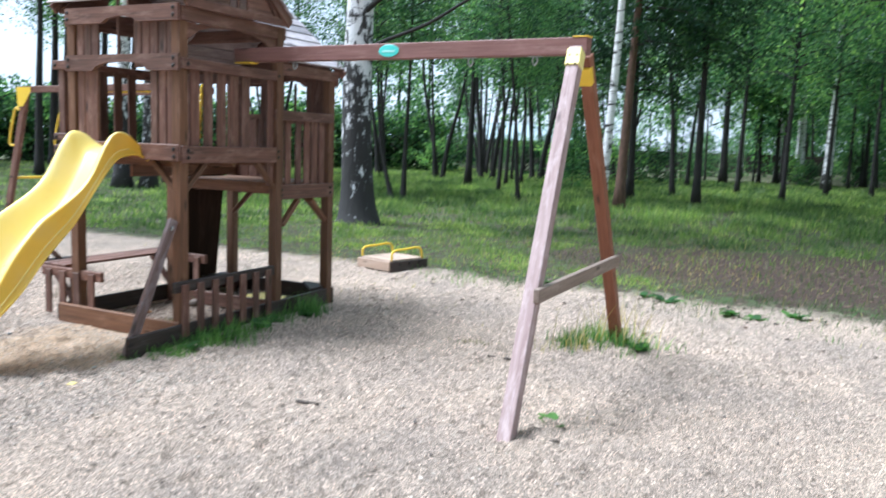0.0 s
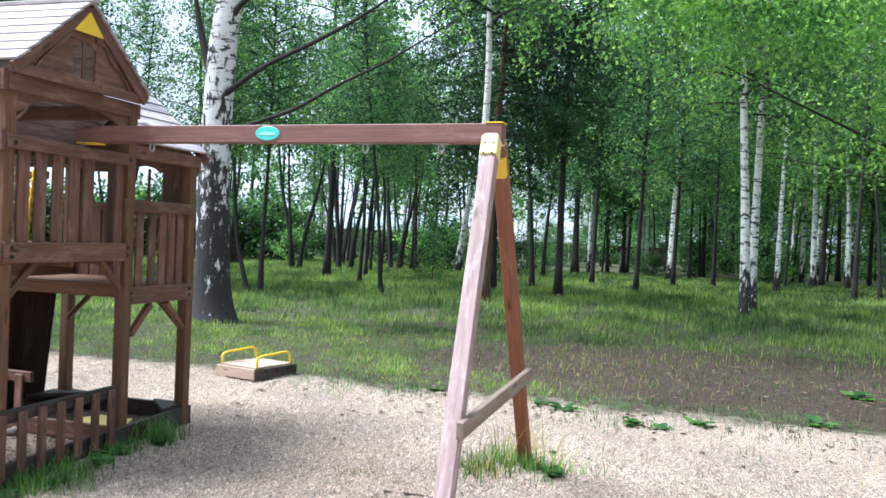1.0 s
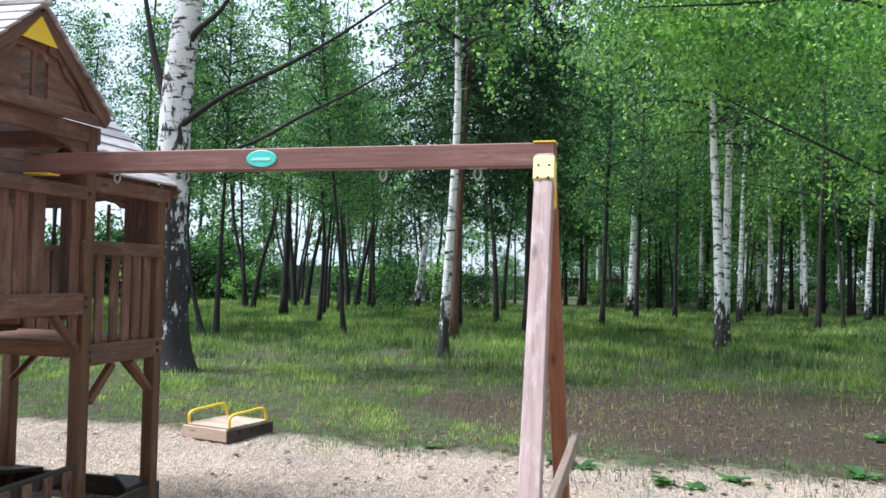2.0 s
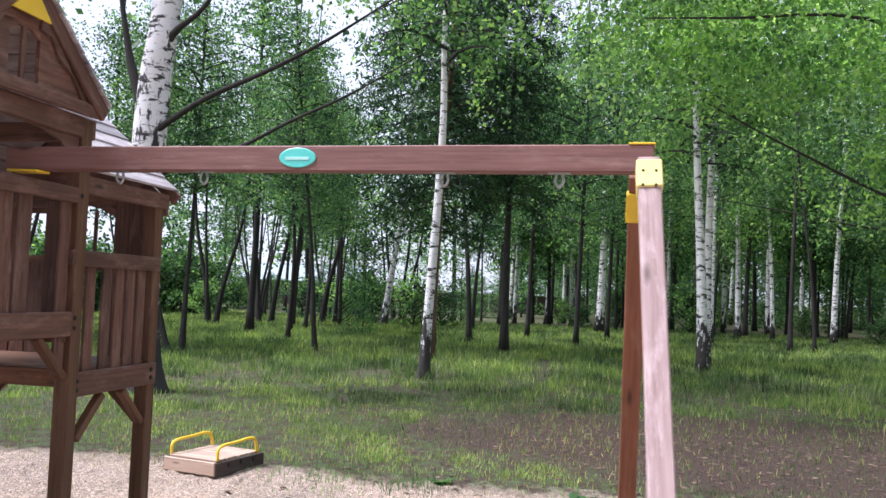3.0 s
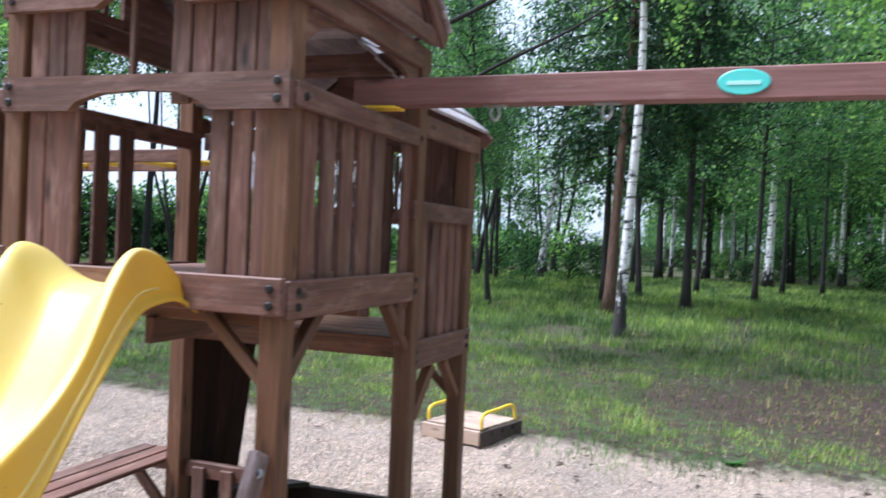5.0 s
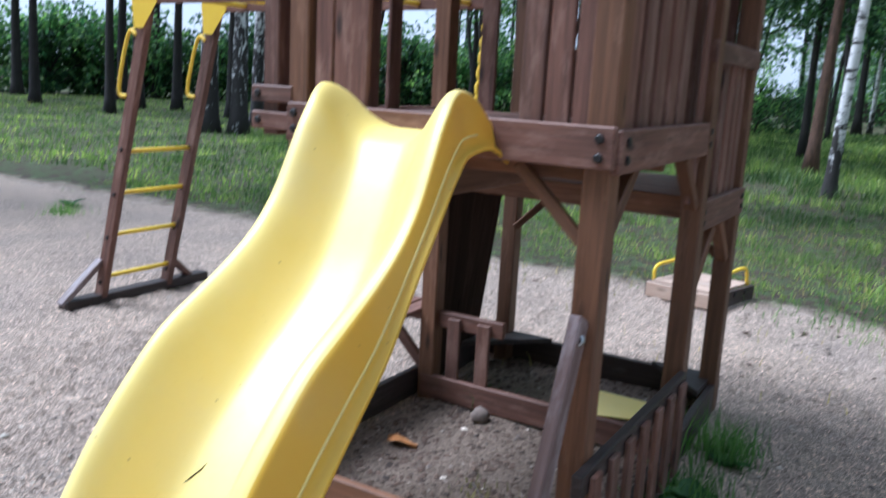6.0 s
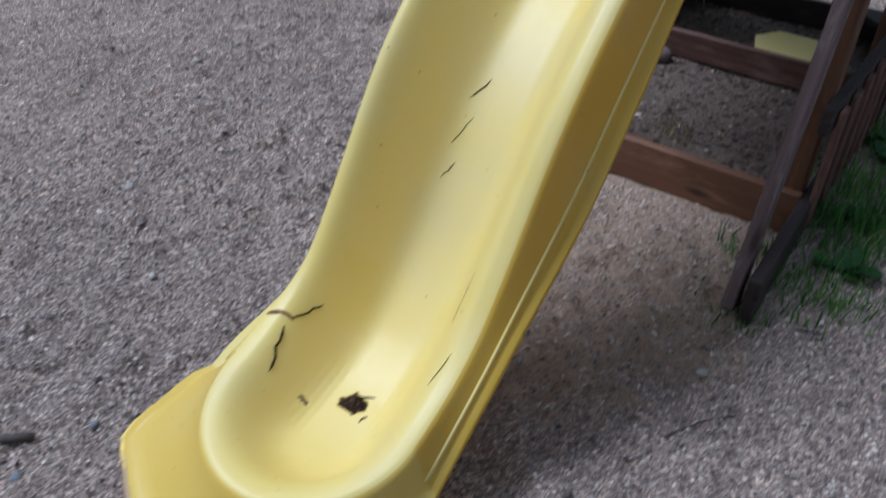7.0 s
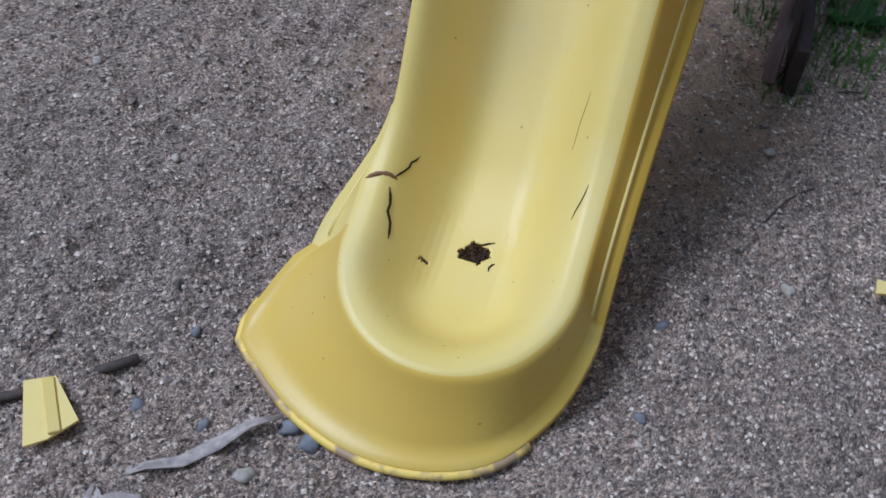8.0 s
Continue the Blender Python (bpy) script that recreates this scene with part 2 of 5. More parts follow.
def bark(name, pale, dark, birch, old=1.7):
    m, nt, b = material(name, 0.85)
    n = node(nt, "ShaderNodeTexNoise", Scale=1.0, Detail=6.0, Roughness=0.7)
    rough = node(nt, "ShaderNodeTexNoise", Scale=1.0, Detail=5.0, Roughness=0.65)
    if birch:
        nt.links.new(coords(nt, (3.2, 3.2, 10)).outputs[0], n.inputs["Vector"])
        marks = ramp(nt, n.outputs[0], ((0.53, (0, 0, 0)), (0.59, (1, 1, 1)))).outputs[0]
        nt.links.new(coords(nt, (9, 9, 3)).outputs[0], rough.inputs["Vector"])
        sep = nt.nodes.new("ShaderNodeSeparateXYZ")
        tc = nt.nodes.new("ShaderNodeTexCoord")
        nt.links.new(tc.outputs["Object"], sep.inputs[0])
        # old bark near the root splits into dark furrows
        mr = nt.nodes.new("ShaderNodeMapRange")
        for k, v in (("From Min", 0.2), ("From Max", old), ("To Min", 0.2), ("To Max", -0.1)):
            mr.inputs[k].default_value = v
        nt.links.new(sep.outputs[2], mr.inputs[0])
        add = nt.nodes.new("ShaderNodeMath")
        nt.links.new(mr.outputs[0], add.inputs[0])
        nt.links.new(rough.outputs[0], add.inputs[1])
        foot = ramp(nt, add.outputs[0], ((0.5, (0, 0, 0)), (0.57, (1, 1, 1)))).outputs[0]
        col = mix(nt, marks, pale, dark)
        col = mix(nt, foot, col, dark)
    else:
        nt.links.new(coords(nt, (14, 14, 3)).outputs[0], n.inputs["Vector"])
        nt.links.new(coords(nt, (5, 5, 1)).outputs[0], rough.inputs["Vector"])
        col = ramp(nt, n.outputs[0], ((0.3, dark), (0.7, pale))).outputs[0]
    nt.links.new(col, b.inputs["Base Color"])
    bump(nt, b, rough.outputs[0], 0.7, 0.03)
    return m


BIRCH = bark("birch_bark", (0.74, 0.72, 0.72), (0.035, 0.03, 0.028), True)
OLD_BIRCH = bark("old_birch_bark", (0.72, 0.7, 0.72), (0.03, 0.026, 0.026), True, 5.6)
BARK = bark("dark_bark", (0.034, 0.028, 0.025), (0.009, 0.008, 0.008), False)
PINE = bark("pine_bark", (0.2, 0.11, 0.075), (0.05, 0.03, 0.024), False)


def ground_material():
    m, nt, b = material("ground_sand_and_grass", 0.95)
    tc = nt.nodes.new("ShaderNodeTexCoord")
    P = tc.outputs["Object"]

    def noise_at(scale, detail=5.0, rough=0.6):
        n = node(nt, "ShaderNodeTexNoise", Scale=scale, Detail=detail, Roughness=rough)
        nt.links.new(P, n.inputs["Vector"])
        return n.outputs[0]

    def calc(op, a, c):
        n = nt.nodes.new("ShaderNodeMath")
        n.operation = op
        for s, v in zip(n.inputs, (a, c)):
            if hasattr(v, "is_output"):
                nt.links.new(v, s)
            else:
                s.default_value = v
        return n.outputs[0]

    sep = nt.nodes.new("ShaderNodeSeparateXYZ")
    nt.links.new(P, sep.inputs[0])
    X, Y = sep.outputs[0], sep.outputs[1]
    n1, n2, n3, n4 = noise_at(0.7, 6.0), noise_at(6.0), noise_at(55.0, 6.0, 0.75), noise_at(240.0, 3.0, 0.7)
    grit = nt.nodes.new("ShaderNodeTexVoronoi")
    grit.inputs["Scale"].default_value = 120.0
    nt.links.new(P, grit.inputs["Vector"])
    fine = nt.nodes.new("ShaderNodeTexVoronoi")
    fine.inputs["Scale"].default_value = 260.0
    nt.links.new(P, fine.inputs["Vector"])
    sand = ramp(nt, n3, ((0.25, (0.27, 0.205, 0.165)), (0.5, (0.515, 0.41, 0.335)), (0.75, (0.72, 0.6, 0.505)))).outputs[0]
    tone = ramp(nt, n1, ((0.32, (0.8, 0.8, 0.82)), (0.68, (1.18, 1.14, 1.1)))).outputs[0]
    sand = mix(nt, 1.0, sand, tone, "MULTIPLY")
    speck = ramp(nt, grit.outputs["Color"], ((0.12, (0.16, 0.15, 0.15)), (0.45, (1.0, 1.0, 1.0)), (0.7, (1.1, 1.1, 1.1)), (0.95, (2.6, 2.5, 2.4)))).outputs[0]
    sand = mix(nt, 0.65, sand, speck, "MULTIPLY")
    grain = ramp(nt, fine.outputs["Color"], ((0.1, (0.3, 0.29, 0.29)), (0.5, (1.0, 1.0, 1.0)), (0.95, (2.0, 1.95, 1.9)))).outputs[0]
    sand = mix(nt, 0.9, sand, grain, "MULTIPLY")
    n5 = noise_at(17.0, 4.0, 0.6)
    # hollows between clods darker, their relief shade painted into the sand
    clod = ramp(nt, n5, ((0.33, (0.8, 0.79, 0.78)), (0.48, (0.99, 0.99, 0.99)), (0.68, (1.1, 1.09, 1.08)))).outputs[0]
    sand = mix(nt, 1.0, sand, clod, "MULTIPLY")
    # patch of brighter tan sand in front of the sandbox
    tan = ramp(nt, n3, ((0.25, (0.38, 0.25, 0.155)), (0.5, (0.64, 0.45, 0.3)), (0.75, (0.78, 0.59, 0.43)))).outputs[0]
    tan = mix(nt, 0.8, tan, clod, "MULTIPLY")
    sx = calc("DIVIDE", calc("ADD", X, 3.62), 0.78)
    sy = calc("DIVIDE", calc("ADD", Y, 1.12), 1.0)
    sr = calc("ADD", calc("ADD", calc("MULTIPLY", sx, sx), calc("MULTIPLY", sy, sy)), calc("MULTIPLY", calc("SUBTRACT", n2, 0.5), 1.2))
    sand = mix(nt, ramp(nt, sr, ((0.55, (0.9, 0.9, 0.9)), (1.0, (0, 0, 0)))).outputs[0], sand, tan)
    # darker brown sand inside the sandbox
    box_sand = ramp(nt, n3, ((0.25, (0.1, 0.068, 0.047)), (0.5, (0.225, 0.163, 0.12)), (0.75, (0.4, 0.31, 0.24)))).outputs[0]
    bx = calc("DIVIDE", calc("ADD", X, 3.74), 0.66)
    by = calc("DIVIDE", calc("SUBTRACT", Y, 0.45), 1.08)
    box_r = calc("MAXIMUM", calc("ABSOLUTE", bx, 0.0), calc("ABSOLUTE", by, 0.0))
    sand = mix(nt, ramp(nt, box_r, ((0.96, (0.9, 0.9, 0.9)), (1.0, (0, 0, 0)))).outputs[0], sand, box_sand)
    soil = ramp(nt, n3, ((0.3, (0.03, 0.017, 0.011)), (0.55, (0.078, 0.045, 0.031)), (0.78, (0.16, 0.103, 0.075)))).outputs[0]
    turf = ramp(nt, n3, ((0.3, (0.045, 0.068, 0.022)), (0.55, (0.09, 0.128, 0.04)), (0.8, (0.19, 0.175, 0.1)))).outputs[0]
    # grass begins about 3.9 m behind the swing's line, with a ragged edge
    edge = calc("ADD", Y, calc("ADD", calc("MULTIPLY", n1, 1.6), calc("MULTIPLY", n2, 0.7)))
    to_grass = ramp(nt, calc("MULTIPLY", edge, 0.1), ((0.488, (0, 0, 0)), (0.53, (1, 1, 1)))).outputs[0]
    # bare leaf-strewn soil under the birches
    dx = calc("DIVIDE", calc("SUBTRACT", X, 3.2), 6.2)
    dy = calc("DIVIDE", calc("SUBTRACT", Y, 7.2), 3.2)
    r = calc("ADD", calc("MULTIPLY", dx, dx), calc("MULTIPLY", dy, dy))
    r = calc("ADD", r, calc("MULTIPLY", calc("SUBTRACT", n1, 0.5), 1.5))
    bare = ramp(nt, r, ((0.62, (1, 1, 1)), (1.0, (0, 0, 0)))).outputs[0]
    patchy = ramp(nt, n2, ((0.42, (0, 0, 0)), (0.56, (0.9, 0.9, 0.9)))).outputs[0]
    green = mix(nt, patchy, turf, soil)
    green = mix(nt, bare, green, soil)
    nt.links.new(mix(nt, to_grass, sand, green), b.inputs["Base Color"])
    h = calc("ADD", calc("ADD", n3, calc("MULTIPLY", n5, 3.2)), calc("MULTIPLY", n4, 0.6))
    bump(nt, b, h, 1.0, 0.024)
    return m


GROUND = ground_material()


# ---- helpers for building ----
CACHE = {}


def thing(name, at, label, category, group="", kind=""):
    e = new(name)
    e.matrix_basis = Matrix.Translation(at)
    return tagged(e, label, category, group, kind)


def origin_of(ob):
    p = Vector()
    while ob:
        p += ob.matrix_parent_inverse.translation + ob.matrix_basis.translation
        ob = ob.parent
    return p


def under(ob, parent, m, label=""):
    """Hangs ob under parent, at the world pose m."""
    if parent:
        ob.parent = parent
        ob.matrix_parent_inverse = world_of(parent).inverted()
    ob.matrix_basis = m
    return tagged(ob, label)


def world_of(ob):
    m = ob.matrix_basis.copy()
    if ob.parent:
        m = world_of(ob.parent) @ ob.matrix_parent_inverse @ m
    return m


def mesh_of(bm, name, mat, smooth=False):
    me = bpy.data.meshes.new(name)
    bmesh.ops.recalc_face_normals(bm, faces=bm.faces)
    bm.to_mesh(me)
    bm.free()
    me.materials.append(mat)
    if smooth:
        me.shade_smooth()
    return me


def part(name, bm, mat, parent, label="", m=None, smooth=False):
    return under(new(name, mesh_of(bm, name, mat, smooth)), parent, m or Matrix(), label)


def box_mesh(l, t, w, mat, edge=0.005):
    key = (round(l, 3), round(t, 3), round(w, 3), mat.name)
    if key not in CACHE:
        bm = bmesh.new()
        bmesh.ops.create_cube(bm, size=1, matrix=Matrix.Diagonal((l, t, w, 1)))
        bmesh.ops.bevel(bm, geom=bm.edges[:], offset=min(edge, 0.2 * min(l, t, w)), segments=1, affect="EDGES")
        CACHE[key] = mesh_of(bm, "plank", mat)
    return CACHE[key]


def axes(a, b, up):
    a, b = Vector(a), Vector(b)
    x = (b - a).normalized()
    z = (Vector(up) - x * x.dot(Vector(up))).normalized()
    y = z.cross(x)
    m = Matrix((x, y, z)).transposed().to_4x4()
    m.translation = (a + b) / 2
    return m, (b - a).length


def plank(parent, name, a, b, w, t, mat=None, up=(0, 0, 1), label=""):
    """A board from a to b: w across in the direction of up, t thick."""
    m, l = axes(a, b, up)
    return under(new(name, box_mesh(l, t, w, mat or WOOD)), parent, m, label)


def post(parent, x, y, z0, z1, mat=None, s=0.09, name="post"):
    return plank(parent, name, (x, y, z0), (x, y, z1), s, s, mat, (0, 1, 0))


def prism(parent, name, pts, o, u, v, t, mat, label=""):
    """A flat board cut to the outline pts, in the plane of u and v through o."""
    u, v = Vector(u).normalized(), Vector(v).normalized()
    bm = bmesh.new()
    f = bm.faces.new([bm.verts.new((p[0], p[1], -t / 2)) for p in pts])
    g = bmesh.ops.extrude_face_region(bm, geom=[f])
    bmesh.ops.translate(bm, vec=(0, 0, t), verts=[e for e in g["geom"] if isinstance(e, bmesh.types.BMVert)])
    m = Matrix((u, v, u.cross(v))).transposed().to_4x4()
    m.translation = Vector(o)
    return part(name, bm, mat, parent, label, m)


def tube_bm(bm, pts, radii, seg=8, cap=True):
    rings, side = [], None
    pts = [Vector(p) for p in pts]
    for i, p in enumerate(pts):
        d = (pts[min(i + 1, len(pts) - 1)] - pts[max(i - 1, 0)]).normalized()
        if side is None:
            side = d.orthogonal().normalized()
        side = (side - d * side.dot(d)).normalized()
        up = d.cross(side)
        r = radii[i] if hasattr(radii, "__len__") else radii
        rings.append([bm.verts.new(p + r * (math.cos(2 * math.pi * k / seg) * side + math.sin(2 * math.pi * k / seg) * up)) for k in range(seg)])
    for a, b in zip(rings, rings[1:]):
        for k in range(seg):
            bm.faces.new((a[k], a[(k + 1) % seg], b[(k + 1) % seg], b[k]))
    if cap:
        bm.faces.new(rings[0][::-1])
        bm.faces.new(rings[-1])
    return bm


def tube(parent, name, pts, radii, mat, seg=8, label=""):
    return part(name, tube_bm(bmesh.new(), pts, radii, seg), mat, parent, label, smooth=True)


def arc(points, steps=6):
    """A smooth run through the points (Catmull-Rom)."""
    p = [Vector(q) for q in points]
    p = [p[0] * 2 - p[1], *p, p[-1] * 2 - p[-2]]
    out = []
    for i in range(1, len(p) - 2):
        for k in range(steps):
            t = k / steps
            a, b, c, d = p[i - 1:i + 3]
            out.append(0.5 * ((2 * b) + (c - a) * t + (2 * a - 5 * b + 4 * c - d) * t * t + (3 * b - a - 3 * c + d) * t ** 3))
    return out + [p[-2]]


def bolt(parent, p, n, mat=None, r=0.015):
    key = ("bolt", r, (mat or BLACK).name)
    if key not in CACHE:
        bm = tube_bm(bmesh.new(), ((0, 0, -0.01), (0, 0, 0.004), (0, 0, 0.007)), (r, r, r * 0.7), 10)
        CACHE[key] = mesh_of(bm, "bolt", mat or BLACK)
    m = Vector(n).to_track_quat("Z", "Y").to_matrix().to_4x4()
    m.translation = Vector(p)
    return under(new("bolt", CACHE[key]), parent, m)


def wave(x, y, s, seed=0.0):
    return noise.noise((x * s + seed, y * s - seed, seed * 1.7))


def smooth(a, b, v):
    t = min(1.0, max(0.0, (v - a) / (b - a)))
    return t * t * (3 - 2 * t)


def ground_z(x, y):
    z = -0.10 * smooth(5, 14, y) - 0.15 * smooth(20, 45, y)
    near = 1 - smooth(3.4, 4.6, y)
    far = max(abs(x + 2) - 14, abs(y) - 20, 0)
    if far < 10:
        z += (0.02 * wave(x, y, 1.1) + 0.012 * wave(x, y, 3.7, 3)) * (0.35 + 0.65 * near) - 0.012 * near
        if near > 0 and -9 < x < 5 and y > -6:
            # trodden flat round the sandbox and under the slide's foot
            flat = max(1 - smooth(0.75, 1.15, math.hypot((x + 3.58) / 0.42, (y + 2.47) / 0.36)), 0.75 * (1 - smooth(0.9, 1.15, max(abs(x + 3.7) / 0.95, abs(y - 0.42) / 1.3))))
            near *= 1 - 0.9 * flat
            z -= 0.012 * flat
            z += near * (0.034 * wave(x, y, 4.2, 5) + 0.042 * abs(wave(x, y, 8, 8)) + 0.034 * abs(wave(x, y, 15, 2)) + 0.02 * abs(wave(x, y, 29, 4)) - 0.024)
    return z


# ---- ground ----
def spread(fine_a, fine_b, step, far):
    v = list(np.arange(fine_a, fine_b, step))
    s, a = step, fine_a
    left = []
    while a > -far:
        s *= 1.16
        a -= s
        left.append(a)
    s, b, right = step, v[-1], []
    while b < far:
        s *= 1.16
        b += s
        right.append(b)
    return left[::-1] + v + right


def make_ground():
    xs, ys = spread(-6.4, 1.6, 0.0165, 900), spread(-3.4, 1.9, 0.0165, 900)
    verts = [(x, y, ground_z(x, y)) for y in ys for x in xs]
    w = len(xs)
    faces = [(j * w + i, j * w + i + 1, (j + 1) * w + i + 1, (j + 1) * w + i) for j in range(len(ys) - 1) for i in range(w - 1)]
    me = bpy.data.meshes.new("ground")
    me.from_pydata(verts, [], faces)
    me.materials.append(GROUND)
    me.shade_smooth()
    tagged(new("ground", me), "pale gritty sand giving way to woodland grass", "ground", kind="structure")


make_ground()


# ---- play tower ----
XL, XR, YF, YB, YE = -4.25, -3.075, -0.587, 0.60, 1.44
tower = thing("play_tower", (-3.65, 0.4, 0), "brown-stained wooden play tower with two bleached shingle roofs, standing on sand", "play tower")


def knee(x, y, z, dx, dy, s=0.24):
    plank(tower, "knee_brace", (x, y, z - s), (x + dx * s, y + dy * s, z - 0.01), 0.06, 0.04, POST_WOOD, (dy, dx, 0.3))


def make_tower():
    for x, y, top in ((XL, YF, 2.6), (XR, YF, 2.6), (XL - 0.14, YB + 0.05, 2.6), (XR, YB, 2.6), (XR - 0.02, YE, 2.28), (XL - 0.1, YE + 0.03, 2.28)):
        post(tower, x, y, -0.15, top, POST_WOOD)
    # front face: deck band, waist band with an arch, upper band with an arch
    plank(tower, "deck_band", (-4.27, -0.652, 1.487), (-3.015, -0.652, 1.487), 0.13, 0.036)
    prism(tower, "arched_band", [(-0.625, -0.064), (-0.31, -0.064), (-0.27, -0.03), (-0.17, -0.002), (0.0, 0.008), (0.17, -0.002), (0.26, -0.03), (0.31, -0.064), (0.625, -0.064), (0.625, 0.064), (-0.625, 0.064)],
          (-3.64, -0.654, 2.184), (1, 0, 0), (0, 0, 1), 0.036, WOOD)
    prism(tower, "arched_band", [(-0.625, -0.064), (-0.2, -0.064), (-0.14, -0.03), (0, -0.01), (0.14, -0.03), (0.2, -0.064), (0.625, -0.064), (0.625, 0.064), (-0.625, 0.064)],
          (-3.64, -0.654, 2.56), (1, 0, 0), (0, 0, 1), 0.036, WOOD)
    for x in (-4.235, -3.06):
        for z in (2.154, 2.214, 1.457, 1.514, 2.535, 2.59):
            bolt(tower, (x, -0.673, z), (0, -1, 0))
    for x in (-4.14, -4.055, -3.985, -3.315, -3.225, -3.135):
        plank(tower, "wall_board", (x, -0.612, 1.5), (x, -0.612, 2.14), 0.024, 0.078, WOOD, (0, 1, 0))
    for x in (-4.14, -4.055, -3.97, -3.49, -3.4, -3.31, -3.22, -3.135):
        plank(tower, "wall_board", (x, -0.612, 2.15), (x, -0.612, 2.57), 0.024, 0.08, WOOD, (0, 1, 0))
    plank(tower, "mullion", (-3.7, -0.617, 2.22), (-3.7, -0.617, 2.55), 0.03, 0.02, WOOD, (0, 1, 0))
    # stub of the side frame beside the front corner
    post(tower, -4.405, -0.57, 1.42, 2.2, s=0.075, name="side_post")
    for z, h in ((1.575, 0.062), (1.475, 0.066), (2.175, 0.075)):
        plank(tower, "side_stub", (-4.475, -0.62, z), (-4.275, -0.62, z), h, 0.036)
        bolt(tower, (-4.44, -0.64, z), (0, -1, 0))
    # right face: deck band, rail and slats
    plank(tower, "deck_band", (-3.022, -0.632, 1.475), (-3.053, 0.615, 1.473), 0.135, 0.036)
    plank(tower, "rail", (-3.022, -0.632, 2.18), (-3.053, 0.63, 2.175), 0.085, 0.036)
    for y in (-0.57, 0.58):
        for z in (1.44, 1.495, 2.165):
            bolt(tower, (-3.017 - 0.025 * y, y, z + 0.01), (1, 0, 0))
    for y in (-0.44, -0.29, -0.135, 0.02, 0.165):
        plank(tower, "slat", (-3.064, y, 1.52), (-3.064, y, 2.16), 0.022, 0.1, WOOD, (1, 0, 0))
    plank(tower, "slat", (-3.075, 0.51, 1.2), (-3.075, 0.51, 2.15), 0.022, 0.085, WOOD, (1, 0, 0))
    plank(tower, "header", (-3.022, -0.632, 2.555), (-3.053, 0.68, 2.555), 0.11, 0.036)
    for s in (-1, 1):
        prism(tower, "arch_trim", [(0, 0), (0, -0.12), (0.06, -0.115), (0.16, -0.05), (0.3, -0.012), (0.45, 0)], (-3.06, s * 0.56, 2.5), (0, -s, 0), (0, 0, 1), 0.02, WOOD)
    # left and back faces
    plank(tower, "deck_band", (XL - 0.05, -0.62, 1.47), (XL - 0.11, 0.68, 1.46), 0.13, 0.036)
    plank(tower, "rail", (XL - 0.05, -0.62, 2.16), (XL - 0.11, 0.68, 2.16), 0.09, 0.036)
    for y in (-0.42, -0.26, -0.1, 0.06):
        plank(tower, "slat", (XL - 0.05, y, 1.52), (XL - 0.05, y, 2.15), 0.022, 0.088, WOOD, (1, 0, 0))
    plank(tower, "header", (XL - 0.07, -0.62, 2.545), (XL - 0.1, 0.68, 2.545), 0.11, 0.036)
    plank(tower, "rail", (-4.3, 0.66, 2.16), (-3.1, 0.66, 2.16), 0.09, 0.036)
    plank(tower, "deck_band", (-4.3, 0.66, 1.44), (-3.1, 0.66, 1.44), 0.13, 0.036)
    plank(tower, "header", (-4.3, 0.66, 2.545), (-3.1, 0.66, 2.545), 0.11, 0.036)
    for x in (-4.14, -3.24):
        plank(tower, "slat", (x, 0.64, 1.5), (x, 0.64, 2.15), 0.022, 0.088, WOOD, (0, 1, 0))
    # decks and joists
    for i in range(9):
        y = -0.58 + i * 0.145
        plank(tower, "deck_board", (-4.28, y, 1.505), (-3.04, y, 1.505), 0.026, 0.137)
    for i in range(6):
        y = 0.72 + i * 0.145
        plank(tower, "deck_board", (-4.36, y, 1.2), (-3.09, y, 1.2), 0.026, 0.137, POST_WOOD)
    for y in (YF + 0.06, 0.03, YB - 0.06):
        plank(tower, "joist", (-4.26, y, 1.43), (-3.06, y, 1.43), 0.12, 0.036, POST_WOOD)
    plank(tower, "joist", (-3.62, -0.58, 1.325), (-3.62, 0.66, 1.325), 0.1, 0.036, POST_WOOD)
    for x in (-4.16, -3.64):
        plank(tower, "joist", (x, 0.745, 1.14), (x, 1.42, 1.14), 0.09, 0.036, POST_WOOD)
    plank(tower, "joist", (-4.38, 0.7, 1.15), (-3.08, 0.7, 1.15), 0.085, 0.036, POST_WOOD)
    plank(tower, "joist", (-4.38, 1.46, 1.1), (-3.05, 1.46, 1.1), 0.12, 0.036, POST_WOOD)
    for x, y, z, dx, dy in ((XR, YF, 1.42, -1, 0), (XR, YF, 1.42, 0, 1), (XR, YB, 1.42, 0, -1), (XL, YF, 1.42, 1, 0), (XL - 0.14, YB, 1.42, 1, 0),
                            (XR, YB + 0.05, 1.06, 0, 1), (XR - 0.02, YE, 1.06, 0, -1), (XL - 0.1, YE, 1.06, 1, 0), (XR - 0.02, YE, 1.06, -1, 0)):
        knee(x + dx * 0.04, y + dy * 0.04, z, dx, dy)
    # lower rear section
    plank(tower, "deck_band", (-3.05, 0.56, 1.135), (-3.056, 1.475, 1.128), 0.135, 0.036)
    plank(tower, "rail", (-3.05, 0.54, 1.835), (-3.056, 1.46, 1.83), 0.09, 0.036)
    for y in (0.66, 0.78, 0.94, 1.07, 1.19, 1.31):
        plank(tower, "slat", (-3.083, y, 1.13), (-3.085, y, 1.82), 0.022, 0.085, WOOD, (1, 0, 0))
    plank(tower, "header", (-3.05, 0.58, 2.245), (-3.056, 1.53, 2.245), 0.1, 0.036)
    for y in (0.64, 1.41):
        for z in (1.105, 1.155):
            bolt(tower, (-3.035, y, z), (1, 0, 0))
